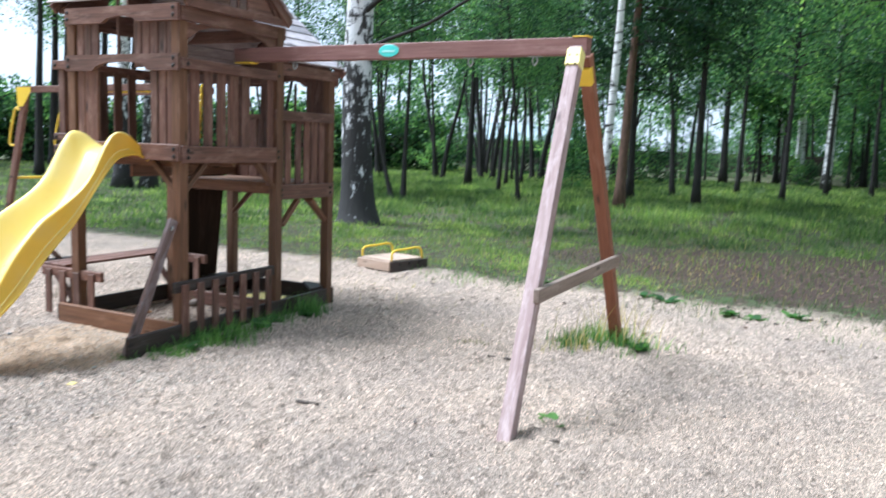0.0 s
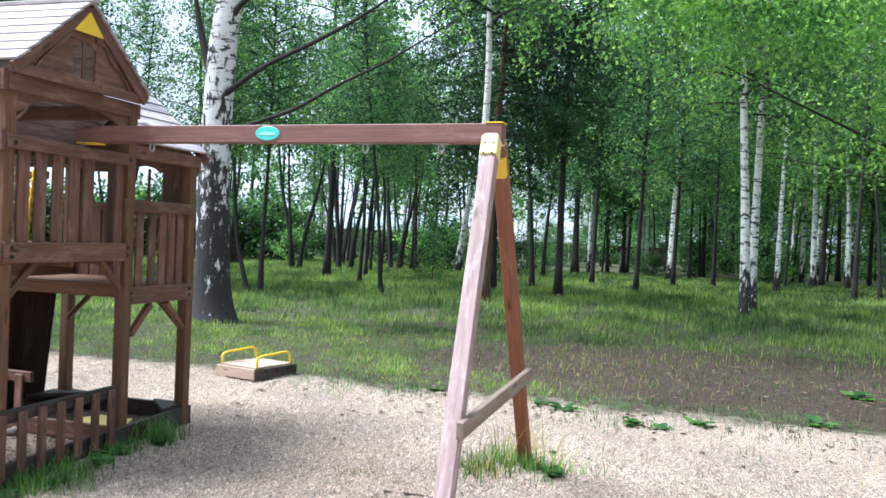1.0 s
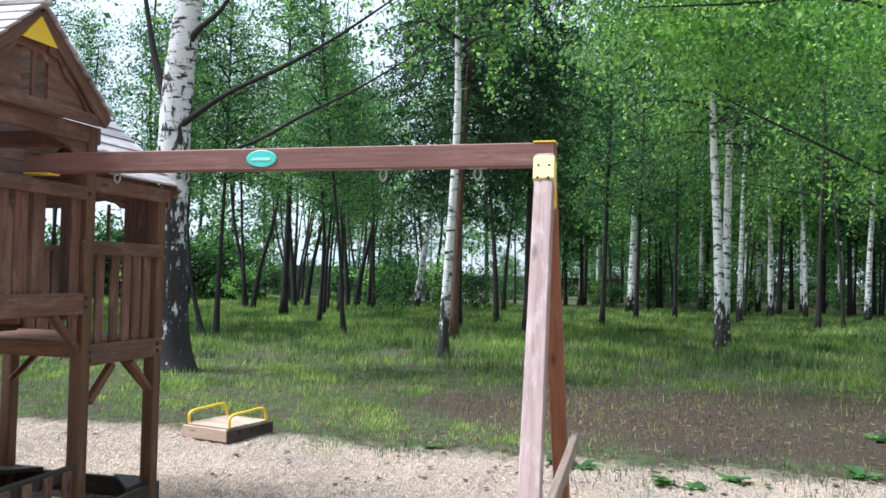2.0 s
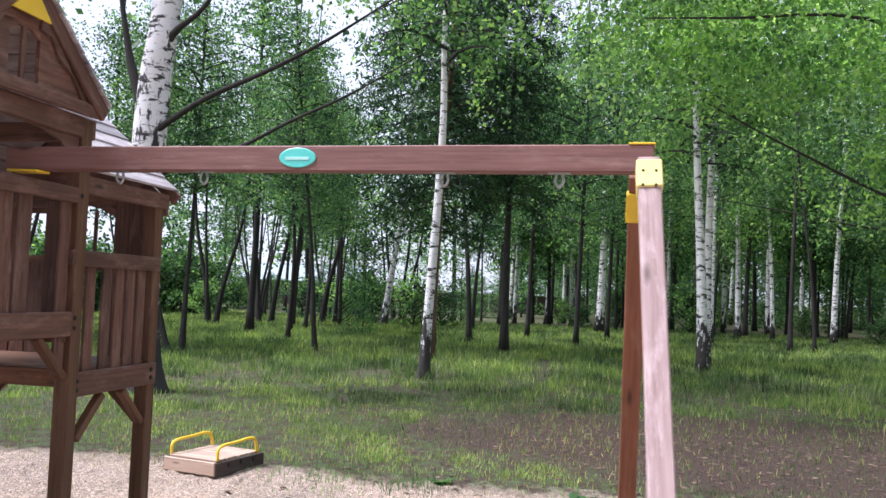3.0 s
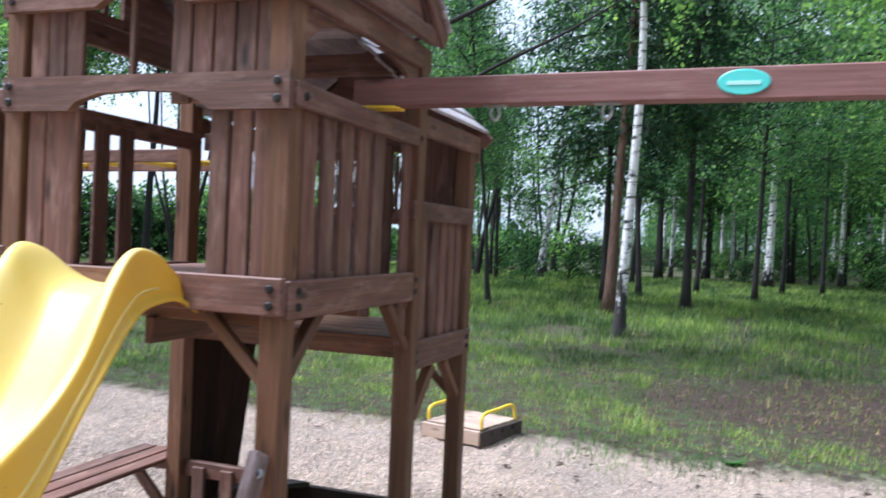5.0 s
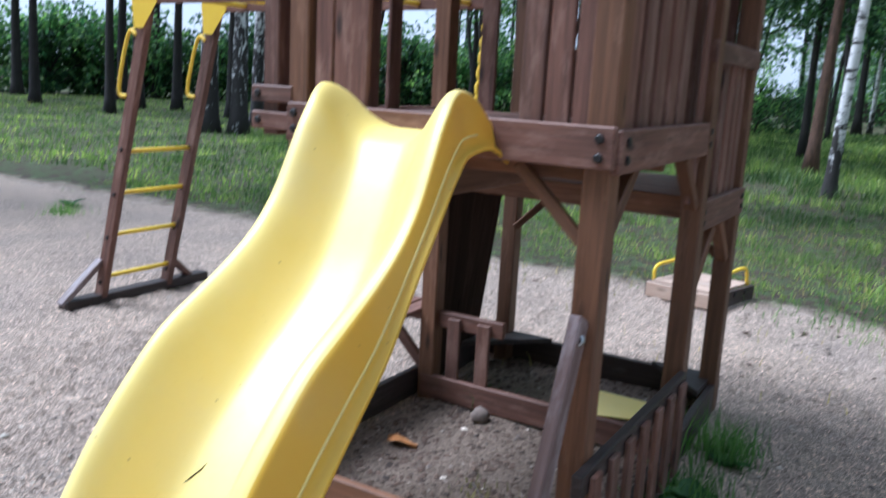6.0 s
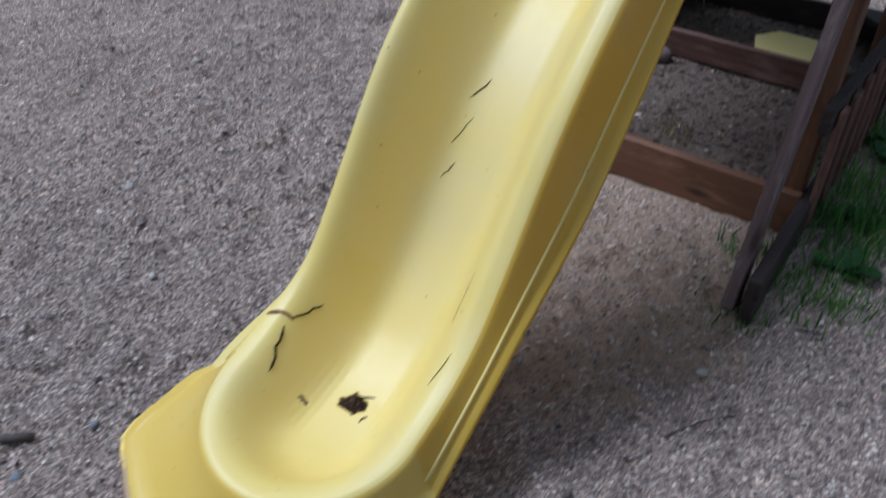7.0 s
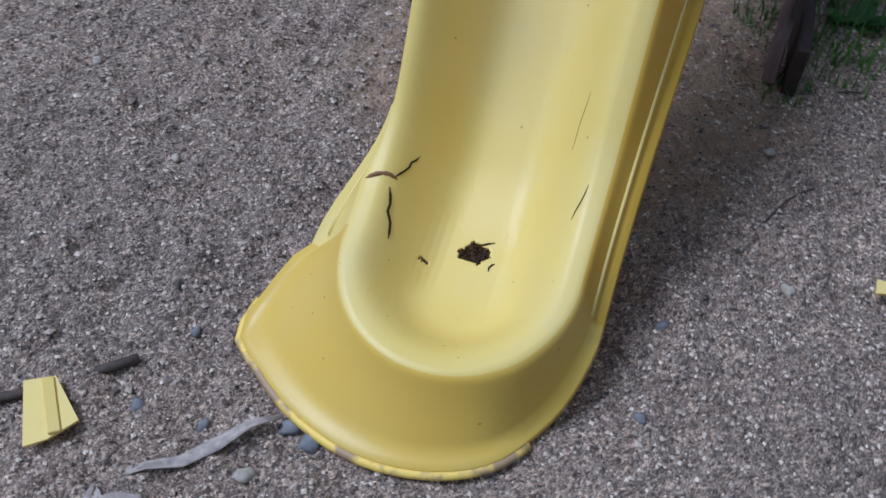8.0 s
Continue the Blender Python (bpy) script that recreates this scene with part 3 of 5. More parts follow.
    plank(tower, "wall_board", (-3.12, 1.485, 1.13), (-3.12, 1.485, 2.27), 0.022, 0.1, WOOD, (0, 1, 0))
    for x in (-3.96, -4.08):
        plank(tower, "wall_board", (x, 1.485, 1.13), (x, 1.485, 1.82), 0.022, 0.112, WOOD, (0, 1, 0))
    for x in (-3.23, -3.34, -3.74, -4.2, -4.31):
        plank(tower, "wall_board", (x, 1.485, 1.13), (x, 1.485, 2.27), 0.022, 0.112, WOOD, (0, 1, 0))
    prism(tower, "arched_band", [(-0.68, -0.06), (-0.12, -0.06), (-0.05, -0.02), (0.1, 0), (0.2, -0.02), (0.26, -0.06), (0.66, -0.06), (0.66, 0.08), (-0.68, 0.08)],
          (-3.7, 1.51, 2.21), (1, 0, 0), (0, 0, 1), 0.03, WOOD)
    plank(tower, "rail", (-4.4, 1.51, 1.82), (-3.08, 1.51, 1.82), 0.09, 0.036)
    plank(tower, "mullion", (-3.54, 1.49, 1.86), (-3.54, 1.49, 2.18), 0.025, 0.02, WOOD, (0, 1, 0))
    plank(tower, "deck_band", (-4.4, 1.51, 1.12), (-3.08, 1.51, 1.12), 0.13, 0.036)
    plank(tower, "header", (-4.38, 0.66, 2.245), (-4.38, 1.56, 2.245), 0.1, 0.036)
    # climbing wall leaning under the rear section, dark with painted-in shade
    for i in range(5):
        plank(tower, "climbing_board", (-4.44 - 0.02 * i, 0.80 + 0.13 * i, 0.02), (-4.33, 0.76 + 0.125 * i, 1.3), 0.022, 0.128, SHADED_PANEL_WOOD, (1, 0, 0.1))


def make_roofs():
    roof = under(new("roof"), tower, Matrix.Translation((-3.65, 0, 2.6)), "bleached grey lapped shingle roof")
    a = math.atan2(0.53, 0.64)
    for s in (-1, 1):
        for i in range(7):
            d0 = 0.02 + i * 0.117
            d1 = d0 + 0.122
            p = lambda d, lift: (s * d * math.cos(a), 3.215 - d * math.sin(a) + lift)
            (y0, z0), (y1, z1) = p(d0, 0.004), p(d1, 0.016)
            plank(roof, "shingle", (-4.5, (y0 + y1) / 2, (z0 + z1) / 2), (-2.93, (y0 + y1) / 2, (z0 + z1) / 2), 0.135, 0.017, SHINGLE,
                  (0, y1 - y0, z1 - z0))
        for x in (-2.965, -4.44):
            plank(roof, "rake_board", (x, s * 0.0, 3.165), (x, s * 0.645, 2.63), 0.085, 0.03, WOOD, (0, s * 0.6, 0.8))
    plank(roof, "ridge_cap", (-4.52, 0, 3.222), (-2.91, 0, 3.222), 0.03, 0.08, SHINGLE)
    for x, sg in ((-3.0, 1), (-4.4, -1)):
        gable = under(new("gable"), tower, Matrix.Translation((x, 0, 2.6)), "dark boarded gable with a small window")
        prism(gable, "gable_board", [(-0.59, 0), (-0.11, 0), (-0.11, 0.45), (-0.59, 0.03)], (x, 0, 2.61), (0, 1, 0), (0, 0, 1), 0.022, WOOD)
        prism(gable, "gable_board", [(0.59, 0), (0.59, 0.03), (0.11, 0.45), (0.11, 0)], (x, 0, 2.61), (0, 1, 0), (0, 0, 1), 0.022, WOOD)
        prism(gable, "gable_board", [(-0.108, 0.0), (0.108, 0.0), (0.108, 0.06), (-0.108, 0.06)], (x, 0, 2.61), (0, 1, 0), (0, 0, 1), 0.022, WOOD)
        prism(gable, "gable_board", [(-0.108, 0.29), (-0.05, 0.325), (0.05, 0.325), (0.108, 0.29), (0.108, 0.45), (0, 0.55), (-0.108, 0.45)], (x, 0, 2.61), (0, 1, 0), (0, 0, 1), 0.022, WOOD)
        plank(gable, "mullion", (x, 0, 2.66), (x, 0, 2.95), 0.02, 0.03, WOOD, (1, 0, 0))
        for s in (-1, 1):
            prism(gable, "trim", [(0.09, 0.34), (0.17, 0.33), (0.23, 0.25), (0.36, 0.17), (0.46, 0.05), (0.5, 0.02), (0.42, 0.12), (0.25, 0.29), (0.1, 0.43)], (x + sg * 0.02, 0, 2.61), (0, s, 0), (0, 0, 1), 0.018, WOOD)
        plank(gable, "sill_board", (x + sg * 0.023, -0.6, 2.64), (x + sg * 0.023, 0.6, 2.64), 0.07, 0.022)
        prism(gable, "gable_plate", [(-0.14, 0), (0.14, 0), (0, 0.15)], (x + sg * 0.058, -0.02, 2.985), (0, 1, 0), (0, 0, 1), 0.012, YELLOW_METAL, "yellow triangular plate")
    low = under(new("roof"), tower, Matrix.Translation((-3.68, 1.1, 2.25)), "bleached grey lapped shingle roof")
    b = math.atan2(0.6, 0.68)
    for s in (-1, 1):
        for i in range(7):
            d0 = 0.02 + i * 0.127
            (x0, z0), (x1, z1) = [(-3.7 + s * d * math.cos(b), 2.915 - d * math.sin(b) + l) for d, l in ((d0, 0.004), (d0 + 0.122, 0.016))]
            plank(low, "shingle", ((x0 + x1) / 2, 0.62, (z0 + z1) / 2), ((x0 + x1) / 2, 1.58, (z0 + z1) / 2), 0.135, 0.017, SHINGLE, (x1 - x0, 0, z1 - z0))
        plank(low, "rake_board", (-3.7, 1.56, 2.875), (-3.7 + s * 0.7, 1.56, 2.26), 0.08, 0.03, WOOD, (s * 0.6, 0, 0.8))
    prism(low, "gable_board", [(-0.6, 0), (0.6, 0), (0, 0.55)], (-3.7, 1.51, 2.295), (1, 0, 0), (0, 0, 1), 0.022, WOOD)


make_tower()
make_roofs()


# ---- sandbox, pickets and bench round the tower's foot ----
box = thing("sandbox_frame", (-3.65, 0.4, 0), "low brown board frame of a sandbox under the tower", "sandbox")
plank(box, "board", (-4.42, -0.655, 0.062), (-3.02, -0.655, 0.062), 0.16, 0.036, POST_WOOD)
plank(box, "board", (-2.985, -1.22, 0.045), (-3.075, 1.53, 0.045), 0.17, 0.038, DARK_WOOD)
plank(box, "board", (-4.42, 0.62, 0.05), (-3.14, 0.62, 0.05), 0.13, 0.036, WOOD)
plank(box, "board", (-4.46, -0.64, 0.05), (-4.48, 1.6, 0.05), 0.15, 0.036, DARK_WOOD)
plank(box, "board", (-4.46, 1.53, 0.05), (-3.1, 1.53, 0.05), 0.16, 0.036, DARK_WOOD)
prism(box, "corner_seat", [(0, 0), (-0.34, 0), (0, -0.34)], (-3.09, 1.51, 0.14), (1, 0, 0), (0, 1, 0), 0.03, DARK_WOOD)
prism(box, "corner_seat", [(0, 0), (0.4, 0), (0, -0.4)], (-4.45, 1.51, 0.14), (1, 0, 0), (0, 1, 0), 0.03, DARK_WOOD)

strut = thing("slanted_strut", (-3.06, -0.9, 0), "weathered slanted timber strut bolted to the tower's corner post", "brace")
plank(strut, "timber", (-3.045, -1.17, -0.03), (-3.075, -0.665, 0.96), 0.085, 0.04, wood("strut_wood", (0.1, 0.06, 0.055), (0.2, 0.14, 0.135), (0.36, 0.33, 0.36), 0.47), (0, -1, 0.5))
bolt(strut, (-3.06, -0.70, 0.90), (0, -1, 0.45), STEEL, 0.02)
bolt(strut, (-3.06, -0.705, 0.902), (0, -1, 0.45), BLACK, 0.012)


def picket_fence(label, a, b, z, n, foot):
    f = thing("picket_fence", ((a[0] + b[0]) / 2, (a[1] + b[1]) / 2, foot), label, "fence", "picket fences round the sandbox")
    d = (Vector((*b, 0)) - Vector((*a, 0))).normalized()
    side = Vector((-d.y, d.x, 0))
    plank(f, "rail", (*a, z), (*b, z), 0.085, 0.036, DARK_WOOD if n > 4 else WOOD)
    for i in range(n):
        p = Vector((*a, 0)).lerp(Vector((*b, 0)), (i + 0.6) / (n + 0.2)) - side * 0.03
        plank(f, "picket", (p.x, p.y, foot), (p.x, p.y, z + 0.02), 0.02, 0.075, WOOD, side)
    return f


picket_fence("dark low picket fence between two tower posts", (-3.015, -0.73), (-3.015, 0.5), 0.43, 7, 0.03)
picket_fence("short low picket fence at the sandbox front", (-4.7, -0.60), (-3.95, -0.60), 0.40, 4, 0.03)
picket_fence("short low picket fence at the sandbox back", (-4.34, 0.655), (-3.96, 0.655), 0.42, 2, 0.03)

bench = thing("slatted_bench", (-4.6, 0.1, 0), "small brown slatted bench along the sandbox's open side", "bench")
for i in range(3):
    x = -4.46 - i * 0.105
    plank(bench, "seat_slat", (x, -0.6, 0.455), (x - 0.02, 0.8, 0.455), 0.024, 0.09, WOOD)
for y in (-0.5, 0.66):
    plank(bench, "bracket", (-4.38, y, 0.42), (-4.74, y, 0.42), 0.06, 0.036, WOOD)
    plank(bench, "bracket", (-4.4, y, 0.1), (-4.7, y, 0.4), 0.06, 0.036, WOOD)
    plank(bench, "leg", (-4.42, y, -0.03), (-4.42, y, 0.42), 0.08, 0.036, WOOD, (0, 1, 0))


# ---- slide ----
def lerp_table(table, v):
    """A smooth curve through the table's points (monotone cubic)."""
    n = len(table)
    if v <= table[0][0]:
        return table[0][1]
    if v >= table[-1][0]:
        return table[-1][1]
    i = max(k for k in range(n - 1) if table[k][0] <= v)
    slope = [(table[k + 1][1] - table[k][1]) / (table[k + 1][0] - table[k][0]) for k in range(n - 1)]

    def tangent(k):
        if k == 0 or k == n - 1:
            return slope[min(k, n - 2)]
        p, q = slope[k - 1], slope[k]
        return 0.0 if p * q <= 0 else 2 * p * q / (p + q)

    (x0, y0), (x1, y1) = table[i], table[i + 1]
    h = x1 - x0
    t = (v - x0) / h
    return (y0 * (1 + 2 * t) * (1 - t) ** 2 + h * tangent(i) * t * (1 - t) ** 2 + y1 * t * t * (3 - 2 * t) + h * tangent(i + 1) * t * t * (t - 1))


RIM = [(0.62, 1.50), (0.70, 1.56), (0.78, 1.615), (0.86, 1.635), (0.94, 1.61), (1.02, 1.54), (1.1, 1.43), (1.17, 1.325), (1.26, 1.225), (1.37, 1.145), (1.5, 1.07), (1.62, 1.0), (1.75, 0.88), (1.85, 0.77), (1.93, 0.66),
       (2.0, 0.555), (2.07, 0.455), (2.15, 0.355), (2.25, 0.28), (2.36, 0.235), (2.62, 0.17)]
BED = [(0.62, 1.49), (0.75, 1.50), (0.86, 1.47), (0.95, 1.38), (1.05, 1.25), (1.15, 1.12), (1.26, 1.01), (1.4, 0.91), (1.52, 0.82), (1.62, 0.73), (1.72, 0.62), (1.82, 0.49), (1.92, 0.36), (2.02, 0.25),
       (2.12, 0.165), (2.25, 0.105), (2.4, 0.082), (2.6, 0.09)]
SKIRT = [(0.62, 1.42), (0.75, 1.47), (0.9, 1.45), (1.0, 1.40), (1.1, 1.31), (1.2, 1.20), (1.3, 1.08), (1.4, 0.97), (1.55, 0.85), (1.7, 0.715), (1.87, 0.53), (2.07, 0.36), (2.2, 0.25), (2.39, 0.12), (2.6, 0.0)]


MID = [(0.6, -3.69), (0.85, -3.69), (1.0, -3.65), (1.2, -3.62), (1.9, -3.602), (2.2, -3.585), (2.4, -3.57)]
HALF = [(0.6, 0.248), (0.85, 0.248), (1.0, 0.24), (1.8, 0.236), (2.1, 0.228), (2.4, 0.222)]
FOOT = [(0.0, 0.1), (0.2, 0.158), (0.45, 0.225), (0.66, 0.188), (1.1, 0.148), (1.57, 0.125), (2.1, 0.1), (2.55, 0.062), (3.15, 0.057)]


def half_width(y):
    return lerp_table(HALF, y)


def flank(y, side):
    return 0.03 - 0.03 * smooth(1.5, 1.9, y) + 0.1 * smooth(2.1, 2.41, y) if side < 0 else 0.035 + 0.043 * smooth(1.15, 1.75, y) - 0.021 * smooth(1.75, 2.39, y)


def make_slide():
    slide = thing("slide", (-3.66, -1.7, 0), "yellow wavy plastic slide, cracked and holed near its foot", "slide")
    cy = 2.395
    run = list(np.arange(0.62, cy, 0.022))
    # stations along the rim: down one side, round the foot, up the other
    st = [(-1, y, None) for y in run] + [(0, cy, a) for a in np.linspace(0, math.pi, 34)] + [(1, y, None) for y in run[::-1]]
    prof = [-1.0, -0.9, -0.8, -0.72, -0.64, -0.57, -0.5, -0.43, -0.36, -0.3, -0.24, -0.18, -0.13, -0.08, -0.04, -0.015, 0.0]
    outs = [0.07, 0.14, 0.21, 0.28, 0.34, 0.39, 0.44, 0.58, 0.72, 0.86, 1.0]

    def centre(y):
        return lerp_table(MID, y)

    def rise(k):
        # bed to rim across the half width: flat middle, steep shoulder, rounded crest
        t = smooth(-0.8, -0.02, k)
        return t ** 1.5

    rows = []
    for side, y, ang in st:
        row = []
        half = half_width(y)
        for k in prof:
            w = half * (1 + k)
            if ang is None:
                px, py = centre(y) + side * w, y
            else:
                px, py = centre(cy) - w * math.cos(ang), cy + w * math.sin(ang)
            zr, zb = lerp_table(RIM, py if ang is None else cy + half * math.sin(ang)), lerp_table(BED, py)
            if k == 0.0:
                z = zr
            else:
                z = zb + (zr - zb) * rise(k)
            row.append(Vector((px, -py, z)))
        flare = smooth(1.75, 2.35, y)
        out = flank(y, side) if ang is None else lerp_table(FOOT, ang)
        for k in outs:
            crest = min(0.44 * out, 0.03)
            w = half + 0.008 + (crest * k / 0.44 if k < 0.44 else crest + (out - crest) * ((k - 0.44) / 0.56) ** 1.1)
            if ang is None:
                px, py = centre(y) + side * w, y
                zs = lerp_table(SKIRT, y)
            else:
                px, py = centre(cy) - w * math.cos(ang), cy + w * math.sin(ang)
                k_down = smooth(0.0, 0.45, ang) * smooth(0.0, 0.7, math.pi - ang)
                zs = lerp_table(SKIRT, cy) * (1 - k_down) + 0.012 * k_down
            zr = row[len(prof) - 1].z
            roll = min(0.2, 0.036 / max(zr - zs, 0.05))
            fall = roll * (1 - math.sqrt(max(0.0, 1 - (k / 0.46) ** 2))) if k <= 0.44 else roll * 0.71 + (1 - roll * 0.71) * ((k - 0.44) / 0.56) ** (1.0 - 0.12 * flare)
            z = zr - (zr - zs) * fall
            row.append(Vector((px, -py, z)))
        # turned-out hem
        d = (row[-1] - row[-2])
        d.z = 0
        d.normalize()
        row.append(row[-1] + d * 0.018 + Vector((0, 0, 0.003)))
        row.append(row[-1] + d * 0.004 + Vector((0, 0, -0.016)))
        rows.append(row)
    bm = bmesh.new()
    grid = [[bm.verts.new(p) for p in row] for row in rows]
    rng = random.Random(4)

    def holed(c):
        for hx, hy, rx, ry in ((-3.582, -2.27, 0.031, 0.025), (-3.602, -2.28, 0.018, 0.016), (-3.676, -2.337, 0.012, 0.006)):
            if ((c.x - hx) / rx) ** 2 + ((c.y - hy) / ry) ** 2 < 1 + 0.75 * noise.noise(c * 55) and c.z < 0.2:
                return True
        return False

    faces = []
    for j, (a, b) in enumerate(zip(grid, grid[1:])):
        for i in range(len(a) - 1):
            faces.append(bm.faces.new((a[i], a[i + 1], b[i + 1], b[i])))
            # pale chute and left flank, golden right flank, deeper yellow apron round the foot
            faces[-1].material_index = 0 if i < len(prof) + 3 else (1 if st[j][0] > 0 else 0) if st[j][2] is None else 2
    bmesh.ops.remove_doubles(bm, verts=bm.verts[:], dist=0.0008)
    near = [f for f in bm.faces if abs(f.calc_center_median().x + 3.6) < 0.12 and -2.39 < f.calc_center_median().y < -2.2 and f.calc_center_median().z < 0.16]
    edges = list({e for f in near for e in f.edges})
    bmesh.ops.subdivide_edges(bm, edges=edges, cuts=4, use_grid_fill=True)
    gone = [f for f in bm.faces if holed(f.calc_center_median() + Vector((rng.uniform(-1, 1), rng.uniform(-1, 1), 0)) * 0.0012)]
    bmesh.ops.delete(bm, geom=gone, context="FACES")
    body = part("slide_body", bm, YELLOW, slide, smooth=True)
    body.data.materials.append(GOLD)
    body.data.materials.append(APRON)
    th = body.modifiers.new("thickness", "SOLIDIFY")
    th.thickness, th.offset = 0.005, -1.0
    # bright moulded ridge low on each flank
    n = len(run)
    for part_rows in (rows[8:n], rows[n + 34:-8]):
        tube(slide, "moulded_ridge", [r[len(prof) + 9] + Vector((0, 0, 0.001)) for r in part_rows[::2]], 0.0045, YELLOW, 6)
    hem = [rows[i][-1] for i in range(n + 3, n + 26)]
    return slide, centre, hem


slide, slide_centre, HEM = make_slide()


def crack(pts, r=0.0022, name="crack"):
    tube(slide, name, pts, [r * 0.3] + [r] * (len(pts) - 2) + [r * 0.3], CRACK, 5, "dark split in the plastic")


def on_bed(x, y, lift=0.0006):
    k = abs(x - slide_centre(-y)) / half_width(-y) - 1
    zr, zb = lerp_table(RIM, -y), lerp_table(BED, -y)
    return Vector((x, y, zb + (zr - zb) * smooth(-0.8, -0.02, k) ** 1.5 + lift))


def zigzag(a, b, n, amp, seed):
    g = random.Random(seed)
    return [on_bed(a[0] + (b[0] - a[0]) * i / n + g.uniform(-amp, amp), a[1] + (b[1] - a[1]) * i / n + g.uniform(-amp, amp)) for i in range(n + 1)]


crack(zigzag((-3.65, -1.66), (-3.682, -1.70), 4, 0.002, 1), 0.0022)
crack(zigzag((-3.655, -1.73), (-3.682, -1.778), 5, 0.003, 2), 0.0013)
crack(zigzag((-3.65, -1.80), (-3.67, -1.828), 4, 0.002, 3), 0.0016)
crack(zigzag((-3.748, -2.18), (-3.772, -2.262), 6, 0.002, 4), 0.0026)
crack(zigzag((-3.775, -2.29), (-3.74, -2.375), 6, 0.003, 5), 0.0034)
crack(zigzag((-3.43, -2.03), (-3.435, -2.1), 4, 0.002, 6), 0.0007)
crack(zigzag((-3.374, -2.19), (-3.386, -2.25), 4, 0.002, 7), 0.0013)
crack(zigzag((-3.545, -2.235), (-3.60, -2.255), 4, 0.004, 8), 0.003)
crack(zigzag((-3.53, -2.28), (-3.54, -2.3), 3, 0.003, 9), 0.0025)
# torn rim with a raw lip
tear = [on_bed(-3.768, -2.262, 0.0), on_bed(-3.785, -2.268, 0.001), on_bed(-3.803, -2.276, 0.001), on_bed(-3.818, -2.284, 0.0), on_bed(-3.832, -2.292, -0.008)]
tube(slide, "torn_lip", arc(tear, 3), [0.001, 0.003, 0.0045, 0.004, 0.005, 0.0035, 0.005, 0.0055, 0.0045, 0.005, 0.004, 0.003, 0.002], SCUFF, 6, "raw brown torn plastic edge")
# worn hem at the foot
tube(slide, "worn_hem", HEM, 0.0105, RUBBED, 6, "scuffed grey-brown hem")


# ---- swing frame ----
swing = thing("swing_frame", (-1.5, 0.2, 0), "brown wooden swing beam on a braced leg frame, swings taken off", "swing frame")
B0, B1 = Vector((-3.2, 0.225, 2.32)), Vector((0.0, 0.068, 2.32))
plank(swing, "beam", B0, B1, 0.118, 0.088, BEAM_WOOD, label="reddish-brown squared beam with knots")
plank(swing, "leg", (0.06, -1.25, -0.06), (-0.03, -0.085, 2.285), 0.088, 0.088, LEG_WOOD, (1, 0, 0), "pale pinkish leg")
plank(swing, "leg", (-0.045, 1.43, -0.06), (-0.055, 0.17, 2.27), 0.088, 0.088, RED_WOOD, (1, 0, 0), "orange-brown leg")
plank(swing, "cross_brace", (0.085, -0.93, 0.755), (0.055, 0.9, 0.77), 0.088, 0.04, wood("grey_brace", (0.15, 0.11, 0.09), (0.27, 0.21, 0.175), (0.38, 0.32, 0.28)))
plank(swing, "bracket", (-0.105, 0.073, 2.383), (0.004, 0.068, 2.383), 0.008, 0.096, YELLOW_METAL, label="yellow painted steel bracket")
plank(swing, "bracket", (-0.025, -0.155, 2.155), (-0.03, -0.10, 2.27), 0.1, 0.098, SUNLIT_YELLOW, (1, 0, 0), "yellow painted steel bracket, sunlight in its paint colour")
plank(swing, "bracket", (-0.06, 0.232, 2.075), (-0.058, 0.168, 2.19), 0.1, 0.06, YELLOW_METAL, (1, 0, 0), "yellow painted steel bracket")
for dx in (-0.025, 0.025):
    for z in (2.18, 2.24):
        y = -0.155 + (z - 2.155) * 0.48 - 0.052
        bolt(swing, (-0.028 + dx, y, z), (0, -1, 0.4), BLACK, 0.006)
plank(swing, "bracket", (-3.16, 0.19, 2.255), (-2.98, 0.18, 2.252), 0.012, 0.1, YELLOW_METAL, label="yellow painted steel bracket")
dv = (B1 - B0).normalized()
nv = Vector((dv.y, -dv.x, 0))
eb = tube_bm(bmesh.new(), ((0, 0, 0), (0, 0, 0.004), (0, 0, 0.006)), (0.5, 0.5, 0.47), 40)
bmesh.ops.transform(eb, matrix=Matrix.Diagonal((0.182, 0.093, 1, 1)), verts=eb.verts[:])
em = Matrix((dv, Vector((0, 0, 1)), nv)).transposed().to_4x4()
em.translation = B0.lerp(B1, 0.5) + Vector((-0.0, 0, 0.002)) + nv * 0.044
plate = part("maker_plate", eb, TEAL, swing, "oval teal plastic plate", em)
plank(plate, "lettering_bar", em @ Vector((-0.058, -0.004, 0.0075)), em @ Vector((0.058, -0.004, 0.0075)), 0.014, 0.002, PALE_BAR)
for x in (-2.56, -2.1, -0.909, -0.396):
    k = (x - B0.x) / (B1.x - B0.x)
    p = B0.lerp(B1, k) - Vector((0, 0, 0.059))
    hook = under(new("swing_hook"), swing, Matrix.Translation(p), "dull steel swing hanger")
    plank(hook, "hook_plate", p + dv * -0.05, p + dv * 0.05, 0.008, 0.05, STEEL)
    tube(hook, "hook_loop", arc([p + Vector((-0.012, 0, 0)), p + Vector((-0.018, 0, -0.035)), p + Vector((0, 0, -0.06)), p + Vector((0.018, 0, -0.035)), p + Vector((0.012, 0, 0))], 4), 0.007, STEEL, 6)


